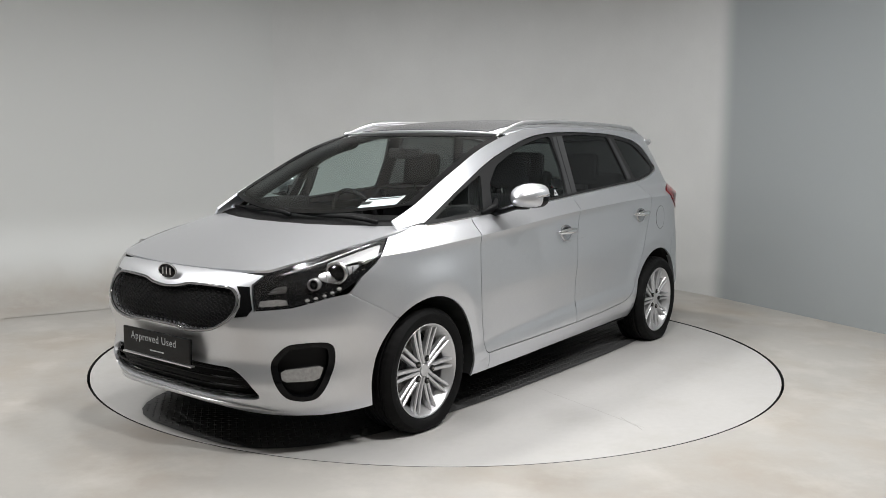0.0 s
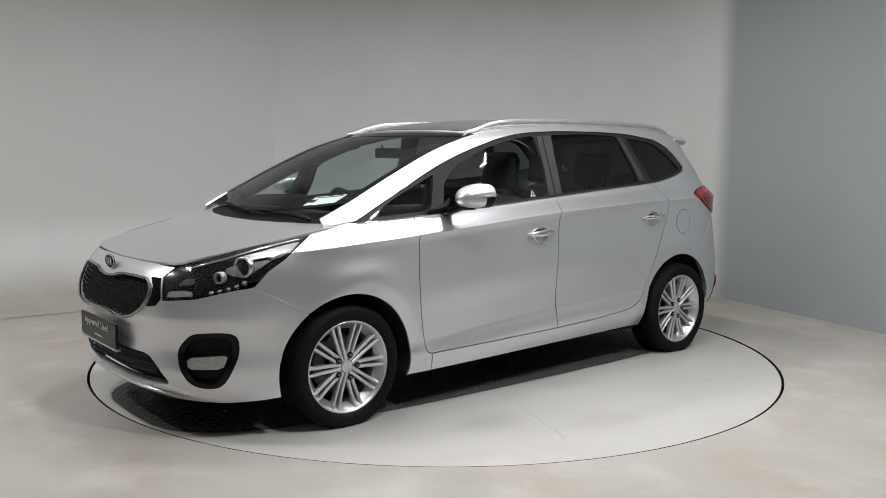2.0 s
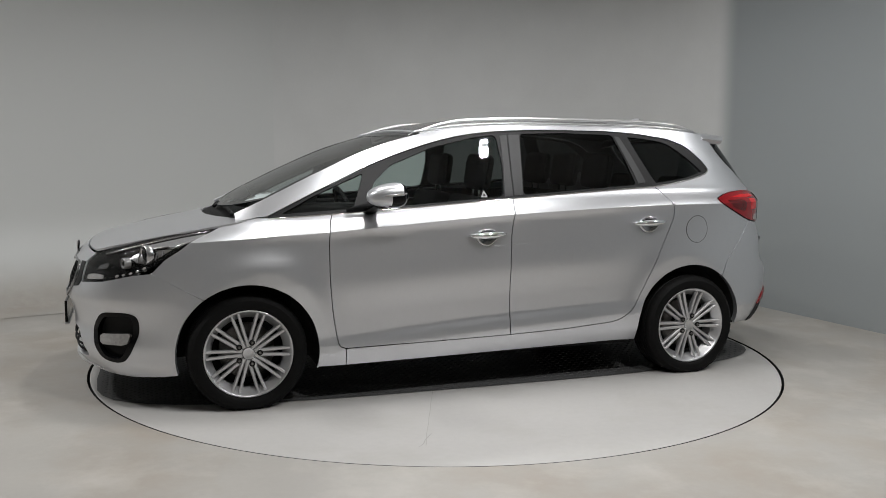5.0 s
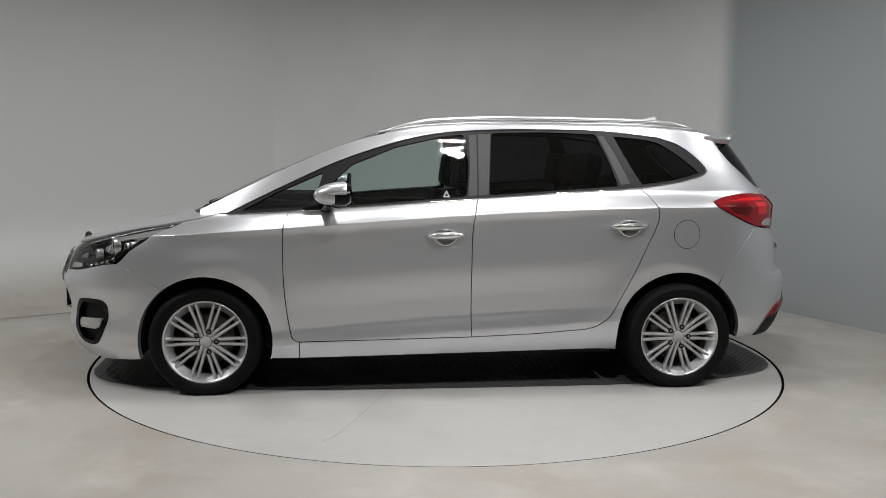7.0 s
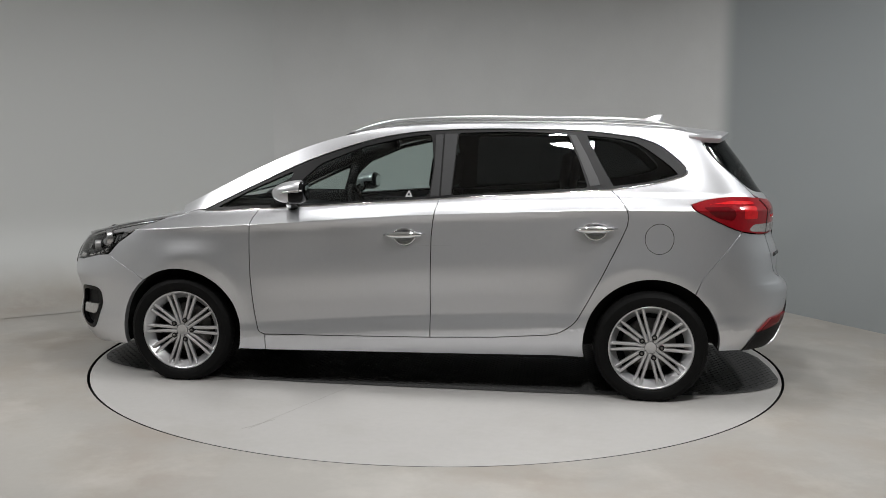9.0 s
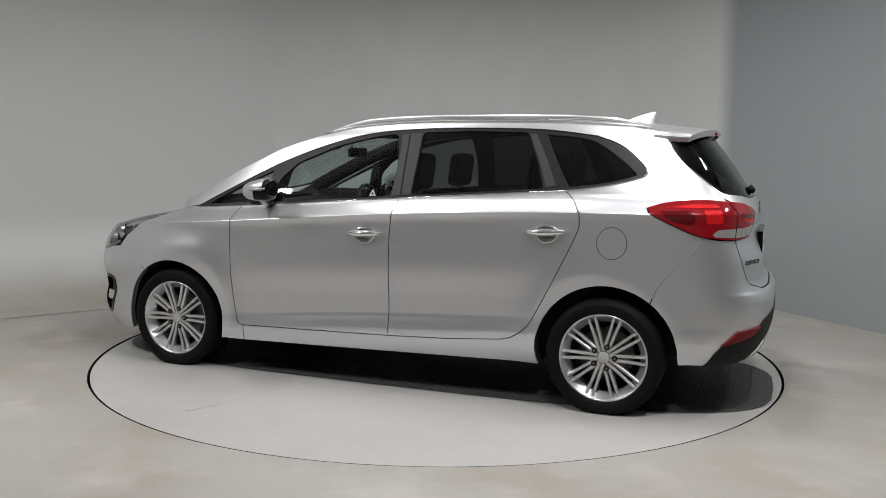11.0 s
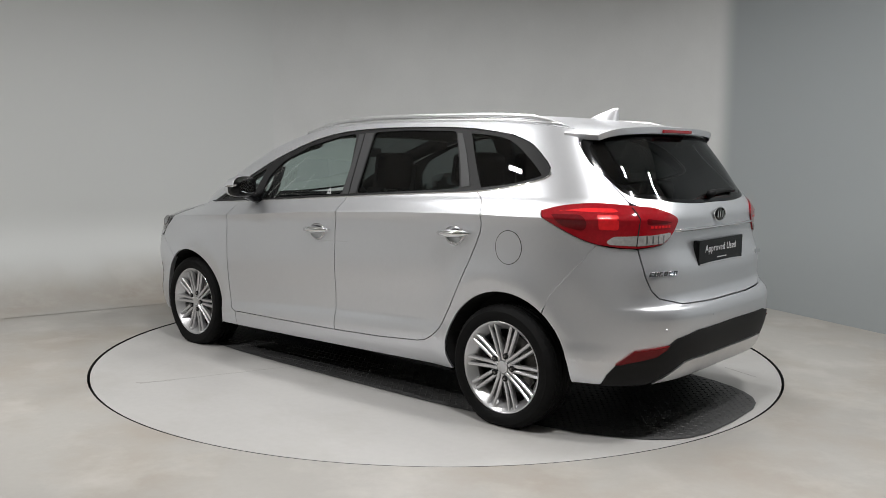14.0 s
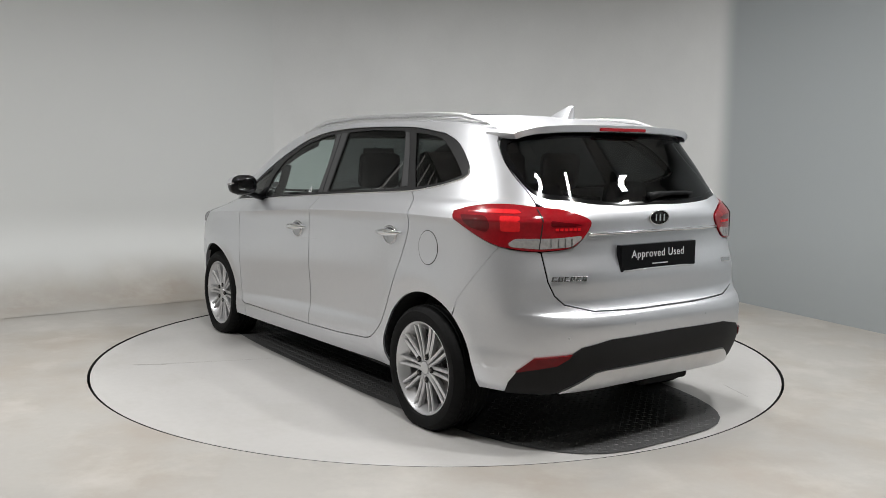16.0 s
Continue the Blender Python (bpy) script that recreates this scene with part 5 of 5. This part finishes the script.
def mirrors_and_handles():
    for sgn in (1, -1):
        # shell of the door mirror, lofted along x; its lower rear part is black
        shell, cap = bmesh.new(), bmesh.new()
        rings = []
        for t in np.linspace(0, 1, 17):
            x = 0.762 - 0.2 * t
            g = max(0.05, (1 - (1 - t) ** 2.4) ** 0.5) * (1 - 0.06 * t * t - 0.22 * max(0, t * 5 - 4) ** 2)
            ring = []
            for a in np.linspace(0, 2 * math.pi, 33)[:-1]:
                ca, sa = math.cos(a), math.sin(a)
                y = 0.99 + 0.1 * g * math.copysign(abs(ca) ** 0.72, ca)
                z = 1.133 + 0.07 * g * math.copysign(abs(sa) ** 0.72, sa) + 0.012 * t
                ring.append(Vector((x - 0.07 * (y - 0.99), sgn * y, z)))
            rings.append(ring)
        made = {}

        def corner(bm, i, k):
            if (id(bm), i, k) not in made:
                made[id(bm), i, k] = bm.verts.new(rings[i][k])
            return made[id(bm), i, k]
        for i in range(16):
            for k in range(32):
                dark = i >= 14 or k >= 16 and (i >= 9 or 18 + (9 - i) // 2 <= k <= 29 and rings[i][k].z < 1.085)
                bm = cap if dark else shell
                bm.faces.new([corner(bm, *c) for c in ((i, k), (i, (k + 1) % 32), (i + 1, (k + 1) % 32), (i + 1, k))])
        shell.faces.new([corner(shell, 0, k) for k in range(32)][::-1])
        cap.faces.new([corner(cap, 16, k) for k in range(32)])
        for bm in (shell, cap):
            bmesh.ops.recalc_face_normals(bm, faces=bm.faces)
        m = part("door_mirror", shell, SILVER, CAR, "silver door mirror with indicator strip and black base", True)
        part("lower_cap", cap, GLOSS, m, "gloss black lower rear of the mirror", True)
        bm = bmesh.new()
        bm.faces.new([bm.verts.new(((v[0] - 0.0035), sgn * v[1], v[2])) for v in [(0.562 - 0.07 * 0.075 * math.cos(a), 0.99 + 0.06 * math.copysign(abs(math.cos(a)) ** 0.7, math.cos(a)), 1.145 + 0.038 * math.copysign(abs(math.sin(a)) ** 0.7, math.sin(a))) for a in np.linspace(0, 2 * math.pi, 29)[:-1]]])
        bmesh.ops.solidify(bm, geom=bm.faces[:], thickness=0.002)
        part("mirror_glass", bm, CHROME, m, "mirror glass")
        base = [(0.70, 0.80, 1.045), (0.69, 0.86, 1.06), (0.675, 0.93, 1.085), (0.665, 1.0, 1.092)]
        part("mirror_arm", tube([(x, sgn * y, z) for x, y, z in base], [0.04, 0.034, 0.036, 0.04], 10, 0.55), GLOSS, m, "black mirror arm", True)
        part("mirror_sail", tube([(0.83, sgn * 0.812, 1.05), (0.7, sgn * 0.805, 1.07), (0.66, sgn * 0.79, 1.12)], [0.008, 0.022, 0.006], 8, 1.2), BLACK, m, smooth=True)
        ind = [(0.69, 1.064), (0.665, 1.076), (0.64, 1.081), (0.6, 1.081), (0.563, 1.071)]
        part("indicator", tube([(x + 0.002, sgn * y, 1.141 + 0.1 * (0.69 - x)) for x, y in ind], [0.002, 0.005, 0.007, 0.008, 0.006], 8, 0.9), CLEARLENS, m, "clear indicator strip", True)
        # door handles, chrome, with the recess behind
        for x, z in ((0.024, 0.905), (-1.052, 0.957)):
            def on(dx, dz, out):
                p = body(np.array([by_x(x + dx, z + dz)]), np.array([z + dz]))[0]
                return (p[0], sgn * (p[1] + out), p[2])
            slope = 0.02
            h = part("door_handle", tube([on(dx, slope * -dx * 2, o) for dx, o in ((0.118, 0.006), (0.085, 0.024), (0.03, 0.036), (-0.03, 0.036), (-0.085, 0.024), (-0.118, 0.006))], [0.005, 0.016, 0.024, 0.024, 0.016, 0.005], 12, 0.8), CHROME, CAR, "chrome door handle", True)
            cup = []
            bm = bmesh.new()
            for r, o in ((1.0, 0.001), (0.9, 0.009), (0.78, 0.006), (0.3, 0.0012)):
                cup.append([bm.verts.new(on((0.068 - 0.012 * math.sin(-a)) * r * math.cos(a), -0.014 + 0.05 * r * math.sin(a), o)) for a in np.linspace(0, 2 * math.pi, 25)[:-1]])
            for a, b in zip(cup, cup[1:]):
                for k in range(24):
                    bm.faces.new((a[k], a[(k + 1) % 24], b[(k + 1) % 24], b[k]))
            bm.faces.new(cup[-1])
            bmesh.ops.recalc_face_normals(bm, faces=bm.faces)
            part("handle_cup", bm, CUP, h, "polished silver handle recess", True)


def cabin():
    """What shows through the glass: seats, dash, wheel, mirror, lining."""
    part("floor_pan", box(-0.98, 0.98, -0.8, 0.8, 0.2, 0.24), DARK, CAR)
    part("under_tray", box(0.9, 2.08, -0.42, 0.42, 0.205, 0.25), DARK, CAR)
    part("rear_under_tray", box(-1.98, -0.9, -0.42, 0.42, 0.26, 0.3), DARK, CAR)
    part("silencer", box(-1.98, -1.6, -0.42, -0.05, 0.2, 0.3, 0.03), DARK, CAR)
    part("engine_bay", box(1.1, 1.98, -0.44, 0.44, 0.23, 0.7), DARK, CAR)
    part("bulkhead", box(1.0, 1.12, -0.7, 0.7, 0.23, 0.92), DARK, CAR)
    for sgn in (1, -1):
        for x0, x1, nm in ((-0.12, 0.9, "door_lining"), (-0.95, -0.14, "door_lining")):
            part(nm, box(x0, x1, sgn * 0.76 - 0.02, sgn * 0.76 + 0.02, 0.3, 1.03 if x0 > -0.5 else 1.1, 0.012), DASH, CAR)
        part("boot_lining", box(-1.95, -0.98, sgn * 0.62 - 0.06, sgn * 0.62 + 0.06, 0.3, 1.08), DASH, CAR)
    part("boot_floor", box(-2.0, -1.5, -0.6, 0.6, 0.5, 0.6), DASH, CAR)
    bm = box(0.62, 1.2, -0.72, 0.72, 0.62, 0.98, 0.06, 3)
    for v in bm.verts:
        if v.co.x > 1.0:
            v.co.z += 0.05
    part("dashboard", bm, DASH, CAR, "black dashboard", True)
    sw = [(0.56 + 0.07 * math.sin(a), -0.37 + 0.185 * math.cos(a), 0.95 + 0.172 * math.sin(a)) for a in np.linspace(0, 2 * math.pi, 33)]
    wheel = part("steering_wheel", tube(sw, 0.016, 8, caps=False), DASH, CAR, "black steering wheel", True)
    part("boss", lathe([(0.0005, -0.03), (0.06, -0.025), (0.075, 0.02), (0.04, 0.1)], 20, "x", cx=0.57, cy=-0.37, cz=0.95), DASH, wheel, smooth=True)
    part("spoke", box(0.56, 0.58, -0.54, -0.2, 0.935, 0.965, 0.006), DASH, wheel)
    for sgn in (1, -1):
        line = []
        for x in np.linspace(1.2, 0.34, 12):
            y = float(np.interp(x, TX, TY)) - 0.045
            line.append((x - 0.01, sgn * y, float(eave(x)) - 0.05))
        part("pillar_lining", tube(line, 0.048, 8), DASH, CAR, smooth=True)
        part("quarter_lining", tube([(0.74, sgn * 0.70, 1.03), (0.70, sgn * 0.66, 1.14), (0.66, sgn * 0.64, 1.27)], 0.03, 8), DASH, CAR, smooth=True)
        part("dash_corner", box(0.72, 1.16, sgn * 0.66 - 0.055, sgn * 0.66 + 0.055, 0.9, 1.085, 0.03, 3), DASH, CAR, smooth=True)
    part("interior_mirror", box(0.49, 0.52, -0.125, 0.125, 1.33, 1.395, 0.014), DASH, CAR, "black interior mirror", True)
    part("mirror_stalk", tube([(0.52, 0, 1.37), (0.555, 0, 1.395), (0.55, 0, 1.41)], 0.012, 6), DASH, CAR)
    def lining(x, k):
        y = np.interp(x, TX, TY) - 0.03
        return np.stack([x, y * k, np.maximum(roof_mid(x), eave(x)) - 0.05 - 0.03 * np.abs(k) ** 2.3], -1)
    sheet("headliner", [(0.3, -1), (0.3, 1), (-1.55, 1), (-1.55, -1)], HEADLINER, CAR, fn=lining, step=0.1)

    def seat(x, y, wide, top, rest=True):
        s = part("seat", box(x - 0.05, x + 0.5, y - wide, y + wide, 0.42, 0.58, 0.05, 3), CLOTH, CAR, "dark cloth seat", True)
        bm = box(-0.07, 0.07, -wide, wide, 0, top - 0.5, 0.05, 3)
        part("backrest", bm, CLOTH, s, smooth=True).matrix_basis = pose(x, y, 0.5, 0, -14, 0)
        if rest:
            dx = -math.tan(radians(14)) * (top - 0.42)
            h = part("headrest", box(-0.05, 0.05, -0.14, 0.14, -0.02, 0.205, 0.05, 4), CLOTH, s, smooth=True)
            h.matrix_basis = pose(x + dx, y, top + 0.04, 0, -8, 0)
            for k in (-0.05, 0.05):
                part("rod", tube([(x + dx, y + k, top - 0.05), (x + dx, y + k, top + 0.07)], 0.006, 6), CHROME, s)

    seat(0.07, 0.37, 0.25, 1.12)
    seat(0.07, -0.37, 0.25, 1.12)
    for y in (-0.45, 0.0, 0.45):
        seat(-0.72, y, 0.215, 1.13)
    for y in (-0.32, 0.32):
        seat(-1.42, y, 0.24, 0.98)
    # printed notice taped inside the windscreen
    pp = sheet("notice", [(0.06, 0.53), (0.06, 0.82), (0.15, 0.82), (0.15, 0.53)], PAPER, CAR, fn=SCREEN, off=-0.012, thick=0.001, gap=0, label="white printed notice behind the windscreen")[0]
    sheet("print_bar", [(0.132, 0.55), (0.132, 0.8), (0.14, 0.8), (0.14, 0.55)], GREYPL, pp, fn=SCREEN, off=-0.01, thick=0.001, gap=0)
    sheet("print_bar", [(0.088, 0.52), (0.088, 0.6), (0.115, 0.6), (0.115, 0.52)], GREYPL, pp, fn=SCREEN, off=-0.01, thick=0.001, gap=0)



side_panels()
door_scratch()
TX, TY, SCREEN = top_panels()
front_end()
rear_end(TX, TY)
head_lamps()
wheels()
mirrors_and_handles()
cabin()


# ---- the turning of car and table ----
def motions():
    turn = [(0, 232.30), (1.5, 222.49), (3.5, 209.13), (7, 185.52), (9, 172.29), (12.5, 148.44), (14.5, 135.10), (16, 125.00)]
    walk(CAR, [(t, pose(0, 0, 0, 0, 0, a) @ pose(CX, CY, 0)) for t, a in turn])
    walk(TABLE, [(t, pose(0, 0, 0, 0, 0, a)) for t, a in turn])


motions()
